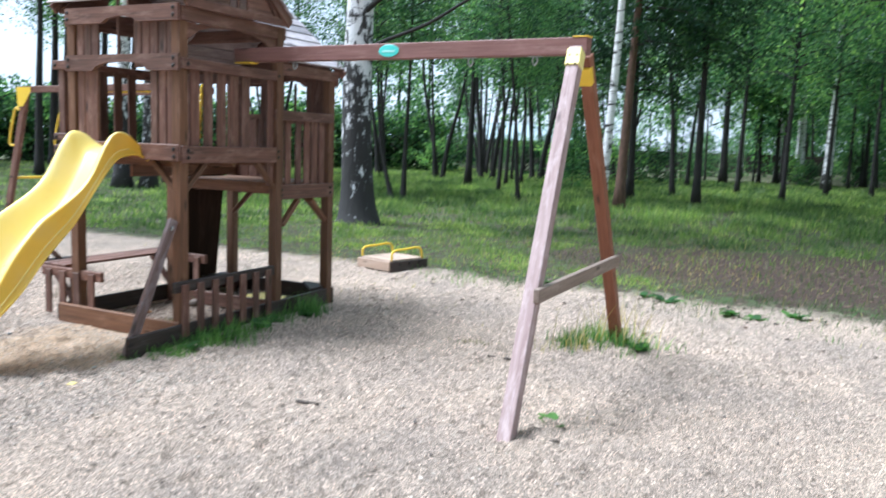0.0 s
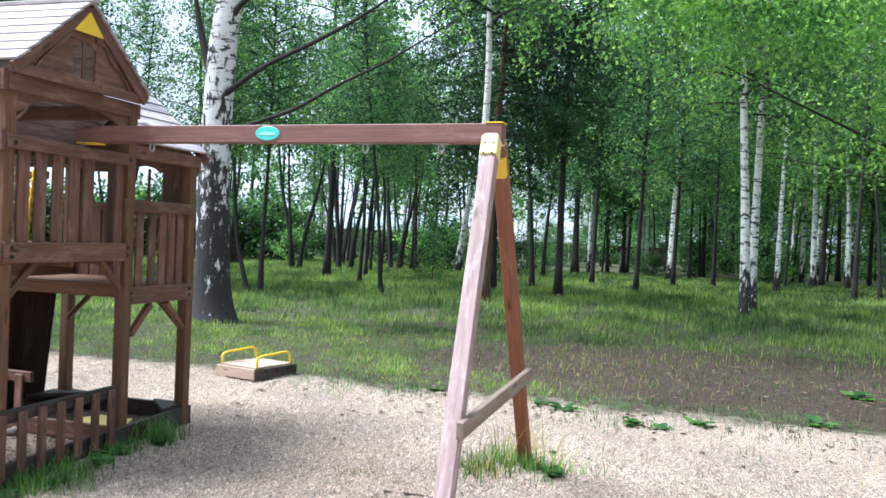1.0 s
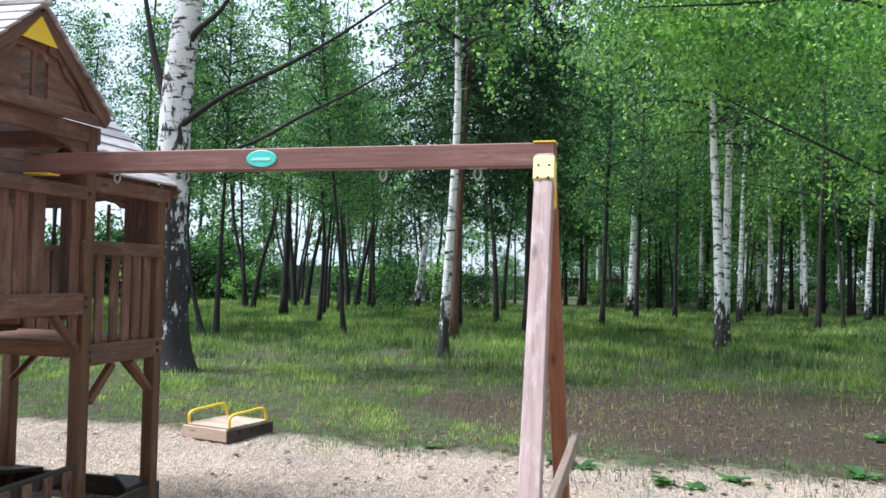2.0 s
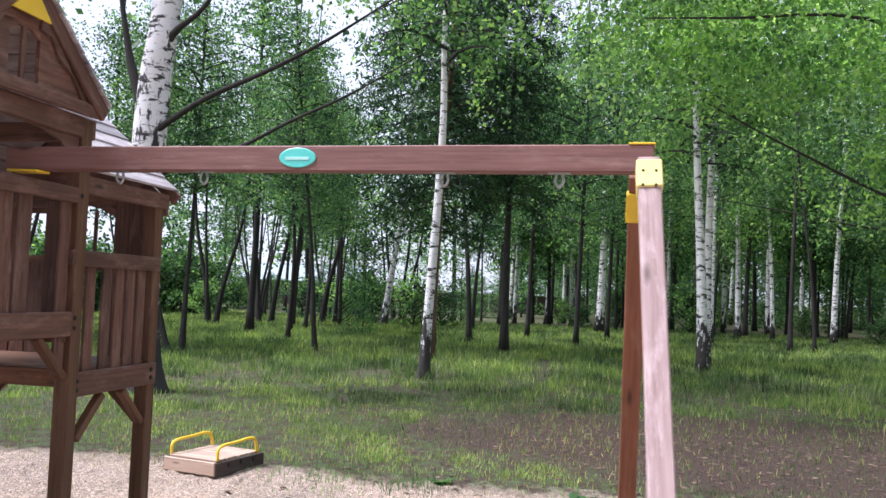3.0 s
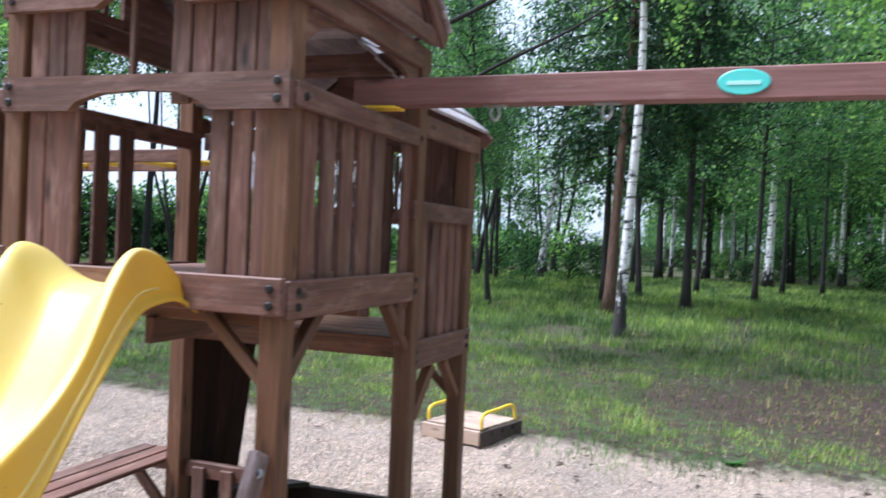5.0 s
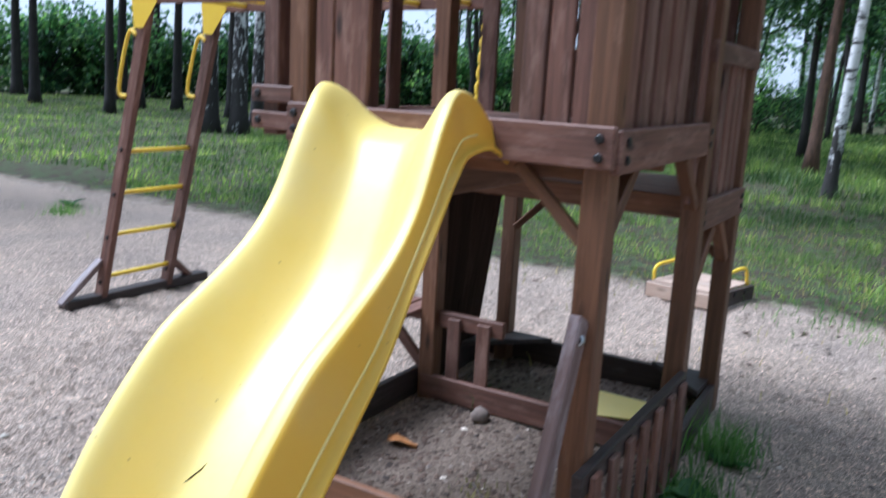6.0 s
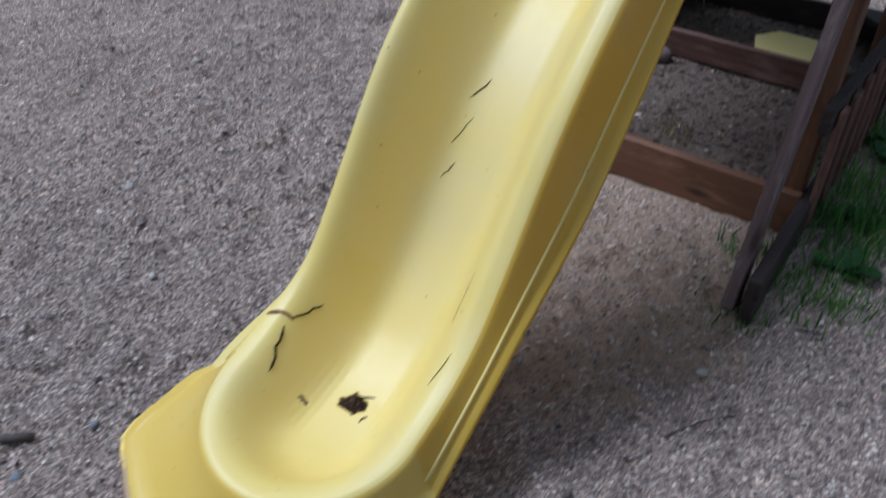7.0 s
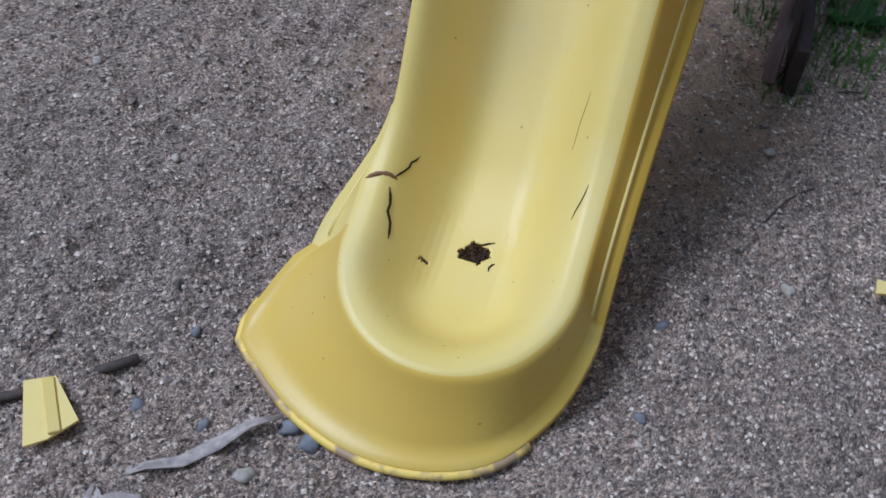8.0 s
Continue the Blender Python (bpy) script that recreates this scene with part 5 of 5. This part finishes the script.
# trees added on the near sides, out of the walk's sight, to block low sky light
for i in range(36):
    a = radians(-158 + i * 5.9)
    d = 19 + 11 * spots.random()
    copy_thing(protos[i % 4], Matrix.LocRotScale((-2 + d * math.cos(a), d * math.sin(a), -0.1), Euler((0, 0, i)), (1.15, 1.15, 1.15)))
    if i % 2:
        copy_thing(young[i // 2 % 2], Matrix.LocRotScale((-2 + (d + 3) * math.cos(a + 0.05), (d + 3) * math.sin(a + 0.05), -0.2), Euler((0, 0, i)), (0.6, 0.6, 0.6)))
for p in protos + young:
    for o in list(p.children_recursive) + [p]:
        bpy.data.objects.remove(o)

shr = random.Random(9)
for i in range(30):
    y = shr.uniform(38, 66)
    x = shr.uniform(-0.62, 0.1) * y if i < 20 else shr.uniform(0.0, 0.5) * y
    leaf, limb = CROWNS["shrub"][i % 2]
    s = shr.uniform(0.5, 1.2)
    b = thing("shrub", (x, y, ground_z(x, y)), "leafy green shrub at the foot of the trees", "shrub", "shrubs under the trees")
    m = Matrix.LocRotScale((x, y, ground_z(x, y) - 0.05), Euler((0, 0, shr.uniform(0, 6.28))), (s, s, s))
    under(new("foliage", leaf), b, m)
    under(new("branchwork", limb), b, m)


for i in range(44):
    k = i / 43
    x, y = -47 + 24 * k + shr.uniform(-0.6, 0.6), 15 + 27 * k + shr.uniform(-0.6, 0.6)
    s = shr.uniform(1.3, 1.9)
    b = thing("shrub", (x, y, ground_z(x, y)), "dense dark green shrub of an overgrown hedge", "shrub", "overgrown hedge")
    m = Matrix.LocRotScale((x, y, ground_z(x, y) - 0.1), Euler((0, 0, shr.uniform(0, 6.28))), (s, s, s))
    under(new("foliage", CROWNS["shrub"][0][0]), b, m)
    under(new("branchwork", CROWNS["shrub"][0][1]), b, m)


# ---- grass ----
def blades(name, label, spots_of, mat, seed):
    rng = np.random.default_rng(seed)
    x, y, h, w = spots_of(rng)
    n = len(x)
    z = np.array([ground_z(a, b) for a, b in zip(x, y)]) - 0.01
    a = rng.uniform(0, 2 * math.pi, n)
    lean = rng.uniform(0.1, 0.75, n) * h
    la = rng.uniform(0, 2 * math.pi, n)
    p0 = np.stack((x - np.cos(a) * w, y - np.sin(a) * w, z), 1)
    p1 = np.stack((x + np.cos(a) * w, y + np.sin(a) * w, z), 1)
    mid = np.stack((x + np.cos(la) * lean * 0.35, y + np.sin(la) * lean * 0.35, z + h * 0.62), 1)
    off = np.stack((np.cos(a) * w * 0.6, np.sin(a) * w * 0.6, 0 * w), 1)
    tip = np.stack((x + np.cos(la) * lean, y + np.sin(la) * lean, z + h), 1)
    v = np.stack((p0, p1, mid + off, mid - off, tip), 1).reshape(-1, 3)
    k = np.arange(n)[:, None] * 5
    tri = np.concatenate((k + [0, 1, 2], k + [0, 2, 3], k + [3, 2, 4]), 1).reshape(-1)
    me = bpy.data.meshes.new(name)
    me.vertices.add(5 * n)
    me.vertices.foreach_set("co", v.ravel())
    me.loops.add(9 * n)
    me.loops.foreach_set("vertex_index", tri.astype(np.int32))
    me.polygons.add(3 * n)
    me.polygons.foreach_set("loop_start", np.arange(0, 9 * n, 3, dtype=np.int32))
    me.update(calc_edges=True)
    me.materials.append(mat)
    tagged(new(name, me), label, "grass", kind="stuff")


def meadow(rng):
    n = 270000
    y = 3.6 + 44 * rng.uniform(0, 1, n) ** 1.55
    x = rng.uniform(-1, 1, n) * (7 + 0.62 * y) - 2.5
    cl = np.array([noise.noise((a * 0.9, b * 0.9, 2.0)) + 0.6 * noise.noise((a * 3.1, b * 3.1, 7.0)) for a, b in zip(x, y)])
    bare = ((x - 3.2) / 6.0) ** 2 + ((y - 7.2) / 3.0) ** 2 < 0.95
    keep = rng.uniform(0, 1, n) < np.where(bare, 0.07, np.clip(0.08 + 1.25 * cl + 0.05 * (y - 5), 0.05, 1))
    keep &= (y > 4.1 + 0.5 * cl) | (rng.uniform(0, 1, n) < 0.05)
    x, y, cl = x[keep], y[keep], cl[keep]
    h = (0.03 + 0.045 * np.clip((y - 4) / 3, 0, 1) + 0.115 * np.clip((y - 8.5) / 7, 0, 1)) * rng.uniform(0.5, 1.4, len(x)) * (1 + 0.5 * cl)
    w = 0.0028 + 0.00055 * y
    return x, y, np.abs(h) + 0.02, w


def tufts(centres):
    def f(rng):
        X, Y, Hh, W = [], [], [], []
        for cx, cy, r, n, h in centres:
            X.append(cx + rng.normal(size=n) * r)
            Y.append(cy + rng.normal(size=n) * r)
            Hh.append(h * rng.uniform(0.4, 1.2, n))
            W.append(np.full(n, 0.004))
        return tuple(np.concatenate(v) for v in (X, Y, Hh, W))
    return f


blades("grass", "uneven green woodland grass round the trees", meadow, GRASS, 3)
def side_meadow(rng):
    n = 48000
    x, y = rng.uniform(-38, -8.5, n), 4.2 + 26 * rng.uniform(0, 1, n) ** 1.4
    keep = y > 4.3 + 0.5 * np.sin(x * 1.3) - 0.1 * (x + 8)
    x, y = x[keep], y[keep]
    return x, y, rng.uniform(0.03, 0.15, len(x)), np.full(len(x), 0.014)


blades("grass", "uneven green woodland grass round the trees", side_meadow, GRASS, 4)
def near_meadow(rng):
    n = 90000
    x, y = rng.uniform(-9.5, 7.5, n), rng.uniform(3.7, 10.5, n)
    cl = np.array([noise.noise((a * 1.6, b * 1.6, 4.0)) + 0.8 * noise.noise((a * 5, b * 5, 9.0)) for a, b in zip(x, y)])
    bare = ((x - 3.2) / 6.0) ** 2 + ((y - 7.2) / 3.0) ** 2 < 0.95
    keep = (rng.uniform(0, 1, n) < np.where(bare, 0.08, np.clip(0.35 + 1.1 * cl, 0.02, 1))) & (y > 4.15 + 0.45 * cl)
    x, y, cl = x[keep], y[keep], cl[keep]
    return x, y, rng.uniform(0.025, 0.075, len(x)) * (1 + 0.5 * cl), np.full(len(x), 0.0045)


blades("grass", "short sparse grass at the edge of the sand", near_meadow, GRASS, 6)
blades("grass_tufts", "tufts of green grass growing out of the sand", tufts((
    (-0.12, 1.32, 0.11, 200, 0.2), (0.12, 1.25, 0.14, 180, 0.15), (-0.32, 1.05, 0.1, 160, 0.15), (-2.86, -0.95, 0.1, 200, 0.09), (-2.86, -0.55, 0.12, 330, 0.13), (-2.84, -0.2, 0.13, 300, 0.14), (-2.88, 0.85, 0.1, 260, 0.2),
    (-2.9, 0.4, 0.1, 200, 0.12), (-3.1, -0.85, 0.05, 60, 0.06), (-3.0, -1.2, 0.05, 70, 0.05), (-10.4, 2.7, 0.12, 160, 0.14), (-4.1, 0.72, 0.05, 60, 0.12), (-1.8, 3.7, 0.2, 160, 0.1), (0.3, 3.5, 0.4, 260, 0.09), (1.9, 3.7, 0.5, 260, 0.09), (-2.6, 3.9, 0.4, 300, 0.1))), WEED, 8)
blades("dry_grass", "straw-coloured dry grass stalks", tufts(((-3.62, -0.2, 0.07, 70, 0.05), (-0.35, 1.0, 0.12, 80, 0.16), (-0.1, 1.35, 0.16, 60, 0.4), (-1.05, 0.66, 0.1, 60, 0.05), (-4.6, 4.0, 0.25, 60, 0.05), (-0.5, 5.2, 1.5, 500, 0.07), (1.5, 6.5, 2.5, 350, 0.06), (-3, 6.5, 2.2, 1100, 0.09), (-5.5, 6, 1.6, 600, 0.07), (3, 11, 4, 900, 0.16), (-4, 13, 4, 900, 0.16))), DRY, 9)


def weed(x, y, n, size, seed):
    g = random.Random(seed)
    z = ground_z(x, y)
    t = thing("weed_plant", (x, y, z), "broad-leaved green weed rooted in the sand", "plant", "weeds along the sand")
    for i in range(n):
        a, l = g.uniform(0, 6.28), size * g.uniform(0.6, 1.2)
        bm = bmesh.new()
        tilt = g.uniform(0.25, 0.9)
        ring = []
        for k, wd in ((0.0, 0.04), (0.3, 0.3), (0.55, 0.36), (0.8, 0.22), (1.0, 0.02)):
            r, h = l * k * math.cos(tilt * (1 - 0.5 * k)), l * k * math.sin(tilt) * (1 - 0.45 * k)
            ring.append([bm.verts.new((r, s * wd * l, h + abs(s) * 0.08 * l)) for s in (-1, 0, 1)])
        for p, q in zip(ring, ring[1:]):
            for c in (0, 1):
                bm.faces.new((p[c], p[c + 1], q[c + 1], q[c]))
        m = Matrix.Translation((x + g.uniform(-0.3, 0.3) * size, y + g.uniform(-0.3, 0.3) * size, z - 0.005)) @ Euler((0, 0, a)).to_matrix().to_4x4()
        part("leaf", bm, WEED, t, m=m, smooth=True)


for i, (x, y, n, s) in enumerate(((-0.1, 3.6, 9, 0.14), (-0.4, 3.75, 6, 0.12), (0.6, 3.3, 12, 0.14), (0.85, 3.15, 8, 0.12), (1.18, 3.6, 9, 0.16), (2.3, 4.1, 7, 0.17), (0.22, -0.86, 9, 0.09), (0.2, 1.2, 26, 0.1), (0.1, 1.35, 18, 0.09), (-2.85, -0.42, 9, 0.13), (-2.83, -0.75, 7, 0.11), (-2.8, 0.1, 8, 0.12),
                                  (-2.85, 0.75, 6, 0.12), (-10.7, 3.0, 6, 0.15), (2.9, 6.0, 10, 0.2), (3.3, 5.6, 8, 0.2), (-1.6, 4.0, 7, 0.12), (-2.9, 0.3, 7, 0.13))):
    weed(x, y, n, s, 40 + i)


# ---- small things on the sand ----
def pebbles(n, area, size, seed, name, label, mat, squash=0.6):
    g = random.Random(seed)
    verts, faces = [], []
    base = ((1, 0, 0), (0, 1, 0), (-1, 0, 0), (0, -1, 0), (0.1, 0.1, 0.8), (0, 0, -0.5))
    for i in range(n):
        x, y = area(g)
        s = size * (0.35 + 1.1 * g.random() ** 3)
        a = g.uniform(0, 6.28)
        z = ground_z(x, y) + s * 0.12
        k = len(verts)
        for p in base:
            j = g.uniform(0.7, 1.25)
            px, py = p[0] * j * s, p[1] * j * s * 0.8
            verts.append((x + px * math.cos(a) - py * math.sin(a), y + px * math.sin(a) + py * math.cos(a), z + p[2] * s * squash * j))
        for q in range(4):
            faces.append((k + q, k + (q + 1) % 4, k + 4))
            faces.append((k + (q + 1) % 4, k + q, k + 5))
    me = bpy.data.meshes.new(name)
    me.from_pydata(verts, [], faces)
    me.materials.append(mat)
    tagged(new(name, me), label, "gravel", kind="stuff")


pebbles(90000, lambda g: (g.uniform(-5.3, -2.15), g.uniform(-3.3, -0.7)), 0.0056, 1, "gravel", "fine pale grit scattered over the sand", PEBBLE)
pebbles(700, lambda g: (g.uniform(-7.5, 2.5), g.uniform(-3.2, 3.6)), 0.016, 2, "gravel", "small loose stones on the sand", PEBBLE)
pebbles(9000, lambda g: (g.uniform(-6, 3.5), g.uniform(-3.0, 3.6)), 0.010, 5, "gravel", "fine pale grit scattered over the sand", PEBBLE)
pebbles(12000, lambda g: (g.gauss(2.6, 3.8), g.gauss(7.0, 1.9)), 0.034, 3, "leaf_litter", "brown fallen leaves strewn on bare soil", LITTER, 0.25)
pebbles(3800, lambda g: (g.uniform(-4.38, -3.08), g.uniform(-0.6, 1.5)), 0.016, 4, "leaf_litter", "bits of bark and dead leaves in the sandbox", LITTER, 0.4)


def stone(x, y, s, mat, seed, label, flat=0.6):
    g = random.Random(seed)
    bm = bmesh.new()
    bmesh.ops.create_icosphere(bm, subdivisions=2, radius=1)
    for v in bm.verts:
        v.co *= 1 + 0.5 * noise.noise(v.co * 1.4 + Vector((seed, 0, 0)))
        v.co = Vector((v.co.x * s, v.co.y * s * 0.75, v.co.z * s * flat))
    z = ground_z(x, y)
    ob = new("stone", mesh_of(bm, "stone", mat, True))
    ob.matrix_basis = Matrix.Translation((x, y, z + s * flat * 0.45)) @ Euler((0, 0, g.uniform(0, 6))).to_matrix().to_4x4()
    tagged(ob, label, "stone", "loose stones round the slide")


for i, (x, y, s) in enumerate(((-4.12, -2.82, 0.018), (-3.15, -2.227, 0.018), (-3.145, -2.483, 0.015), (-3.738, -2.767, 0.03), (-3.965, -2.809, 0.015), (-3.79, -2.75, 0.028), (-4.1, -2.62, 0.014), (-4.02, -2.55, 0.012), (-4.35, -1.2, 0.02), (-5.3, -1.26, 0.018))):
    stone(x, y, s, ROCK, i, "small bluish-grey stone beside the slide's foot")
for i, (x, y, s) in enumerate(((-4.027, -2.96, 0.013), (-3.827, -2.876, 0.022), (-2.9, -2.0, 0.02), (-4.46, -2.16, 0.016), (-3.0, -1.5, 0.018), (-4.9, -1.9, 0.022), (-2.45, -1.6, 0.02), (-5.6, -1.0, 0.02))):
    stone(x, y, s, TAN_STONE, 20 + i, "small pale stone on the sand")
stone(-4.0, 0.52, 0.06, TWIG, 77, "fist-sized dark grey rock in the sandbox", 0.75)


def shard(name, pts, at, turn, tilt, label, mat, ridge=None):
    t = thing(name, at, label, "plastic shard", "broken slide pieces")
    m = pose(*at, tilt, 0, turn)
    u, v = m.to_3x3() @ Vector((1, 0, 0)), m.to_3x3() @ Vector((0, 1, 0))
    prism(t, "sheet", pts, at, u, v, 0.006, mat)
    if ridge:
        a, b = (m @ Vector((*r, 0.006)) for r in ridge)
        plank(t, "folded_edge", a, b, 0.009, 0.024, mat, m.to_3x3() @ Vector((0, 0.3, 1)))


shard("plastic_shard", [(-0.085, 0.044), (-0.03, 0.078), (0.076, 0.012), (0.045, -0.045), (0.011, -0.076)], (-4.25, -2.925, 0.014), 0, 3, "pale yellow broken piece of slide plastic on the sand", YELLOW, ((-0.04, 0.066), (0.052, -0.03)))
shard("plastic_shard", [(-0.025, -0.018), (0.02, -0.02), (0.03, 0.01), (-0.01, 0.022)], (-2.70, -1.93, 0.01), 20, 4, "tiny yellow plastic chip on the sand", YELLOW)
shard("plastic_shard", [(-0.2, -0.1), (0.18, -0.13), (0.22, 0.06), (-0.05, 0.15), (-0.18, 0.08)], (-3.5, 0.95, 0.05), 25, 9, "large yellow broken sheet lying in the sandbox", YELLOW)

rag = thing("rag", (-3.9, -2.85, 0), "crumpled strip of grey cloth trodden into the sand", "rag")
bm = bmesh.new()
run = [(-3.815, -2.742, 0.03), (-3.86, -2.79, 0.022), (-3.9, -2.845, 0.016), (-3.955, -2.90, 0.012), (-4.0, -2.945, 0.008), (-4.03, -2.97, 0.004)]
wid = [0.005, 0.011, 0.016, 0.013, 0.009, 0.003]
rows = []
for (x, y, z), w in zip(run, wid):
    d = Vector((-0.7, -0.7, 0)).cross(Vector((0, 0, 1)))
    rows.append([bm.verts.new(Vector((x, y, z + ground_z(x, y) + 0.006 * math.cos(3 * s + x * 40))) + d * w * s) for s in (-1, -0.5, 0, 0.5, 1)])
for p, q in zip(rows, rows[1:]):
    for c in range(4):
        bm.faces.new((p[c], p[c + 1], q[c + 1], q[c]))
cl = part("cloth", bm, CLOTH, rag, smooth=True)
cl.modifiers.new("thickness", "SOLIDIFY").thickness = 0.003


def dead_leaf(x, y, l, turn, label, mat):
    t = thing("dead_leaf", (x, y, ground_z(x, y)), label, "leaf", "dead leaves on the sand")
    b = bmesh.new()
    ring = []
    for k, w in ((0.0, 0.03), (0.2, 0.2), (0.5, 0.27), (0.8, 0.16), (1.0, 0.02)):
        ring.append([b.verts.new((l * (k - 0.5), s * w * l, 0.012 + 0.12 * l * abs(s) + 0.1 * l * math.sin(5 * k + s))) for s in (-1, -0.4, 0.3, 1)])
    for p, q in zip(ring, ring[1:]):
        for c in range(3):
            b.faces.new((p[c], p[c + 1], q[c + 1], q[c]))
    ob = part("blade", b, mat, t, m=Matrix.Translation((x, y, ground_z(x, y))) @ Euler((0, 0, radians(turn))).to_matrix().to_4x4(), smooth=True)
    ob.modifiers.new("thickness", "SOLIDIFY").thickness = 0.002


dead_leaf(-4.055, -3.05, 0.11, 120, "curled grey dead leaf on the sand", CLOTH)
dead_leaf(-4.0, -3.03, 0.09, 40, "curled grey dead leaf on the sand", CLOTH)
dead_leaf(-4.09, -3.11, 0.09, 170, "curled grey dead leaf on the sand", CLOTH)


def stick(pts, r, label):
    t = thing("stick", (pts[0][0], pts[0][1], 0), label, "stick", "dead sticks on the ground")
    tube(t, "stem", arc([(x, y, ground_z(x, y) + r * 0.7) for x, y in pts], 4), r, TWIG, 6)


stick([(-4.6, -3.06), (-4.36, -2.9), (-4.165, -2.735)], 0.011, "dark dead stick half buried in sand")
stick([(-4.9, -1.05), (-4.68, -1.17), (-4.5, -1.2)], 0.006, "thin dead twig lying on the sand")
stick([(-3.0, -1.85), (-2.9, -1.62), (-2.72, -1.5)], 0.003, "thin dead twig lying on the sand")
stick([(-2.95, -1.2), (-2.75, -1.12), (-2.62, -1.25)], 0.003, "thin dead twig lying on the sand")
stick([(-3.7, -0.1), (-3.55, -0.22), (-3.4, -0.2)], 0.005, "thin dead twig lying on the sand")
stick([(-0.78, 0.35), (-0.6, 0.45), (-0.45, 0.4)], 0.009, "thin dead twig lying on the sand")
stick([(-1.3, -1.4), (-1.15, -1.38)], 0.01, "thin dead twig lying on the sand")
stick([(0.2, -1.2), (0.35, -1.15)], 0.008, "thin dead twig lying on the sand")
stick([(-7.6, 0.1), (-7.3, 0.2)], 0.006, "thin dead twig lying on the sand")


# ---- far edge of the wood ----
fence = thing("board_fence", (-30, 66, 0), "long dark board fence beyond the trees", "fence")
for i in range(30):
    plank(fence, "fence_panel", (-62 + i * 2, 67, 0.75), (-60.1 + i * 2, 67, 0.75), 1.5, 0.05, DARK_WOOD)
GREY_ROOF, _nt, _b = material("grey_roof", 0.5)
_b.inputs["Base Color"].default_value = (0.3, 0.36, 0.38, 1)
for x, y, w in ((-30, 78, 12), (-48, 74, 10), (-66, 70, 10)):
    house = thing("house", (x, y, 0), "low pale house with a grey roof beyond the fence", "house", "houses beyond the fence")
    plank(house, "wall", (x - w / 2, y, 1.0), (x + w / 2, y, 1.0), 2.3, 6, WOOD)
    for s in (-1, 1):
        plank(house, "roof", (x - w / 2 - 0.4, y + s * 1.75, 2.9), (x + w / 2 + 0.4, y + s * 1.75, 2.9), 0.15, 4.2, GREY_ROOF, (0, s * 0.45, 1))
    for k in (-0.3, 0, 0.3):
        plank(house, "window", (x + k * w - 0.5, y - 3.01, 1.4), (x + k * w + 0.5, y - 3.01, 1.4), 1.1, 0.06, DARK_WOOD)


# ---- knotted rope in the tower's rear opening ----
rope = thing("climbing_rope", (-4.38, 1.0, 1.4), "twisted yellow rope hanging in the tower's opening", "rope")
tube(rope, "strand", [(-4.38 + 0.012 * math.cos(k * 1.3), 1.06 - 0.09 * k / 24 + 0.012 * math.sin(k * 1.3), 2.2 - 0.8 * k / 24) for k in range(25)], 0.011, YELLOW_METAL, 6)
tube(rope, "strand", [(-4.38 - 0.012 * math.cos(k * 1.3), 1.06 - 0.09 * k / 24 - 0.012 * math.sin(k * 1.3), 2.2 - 0.8 * k / 24) for k in range(25)], 0.011, YELLOW_METAL, 6)
dead_leaf(-4.16, 0.05, 0.15, 10, "red and yellow fallen leaf lying in the sandbox", stone_material("autumn_leaf", ((0.0, (0.45, 0.16, 0.06)), (1.0, (0.55, 0.3, 0.08)))))
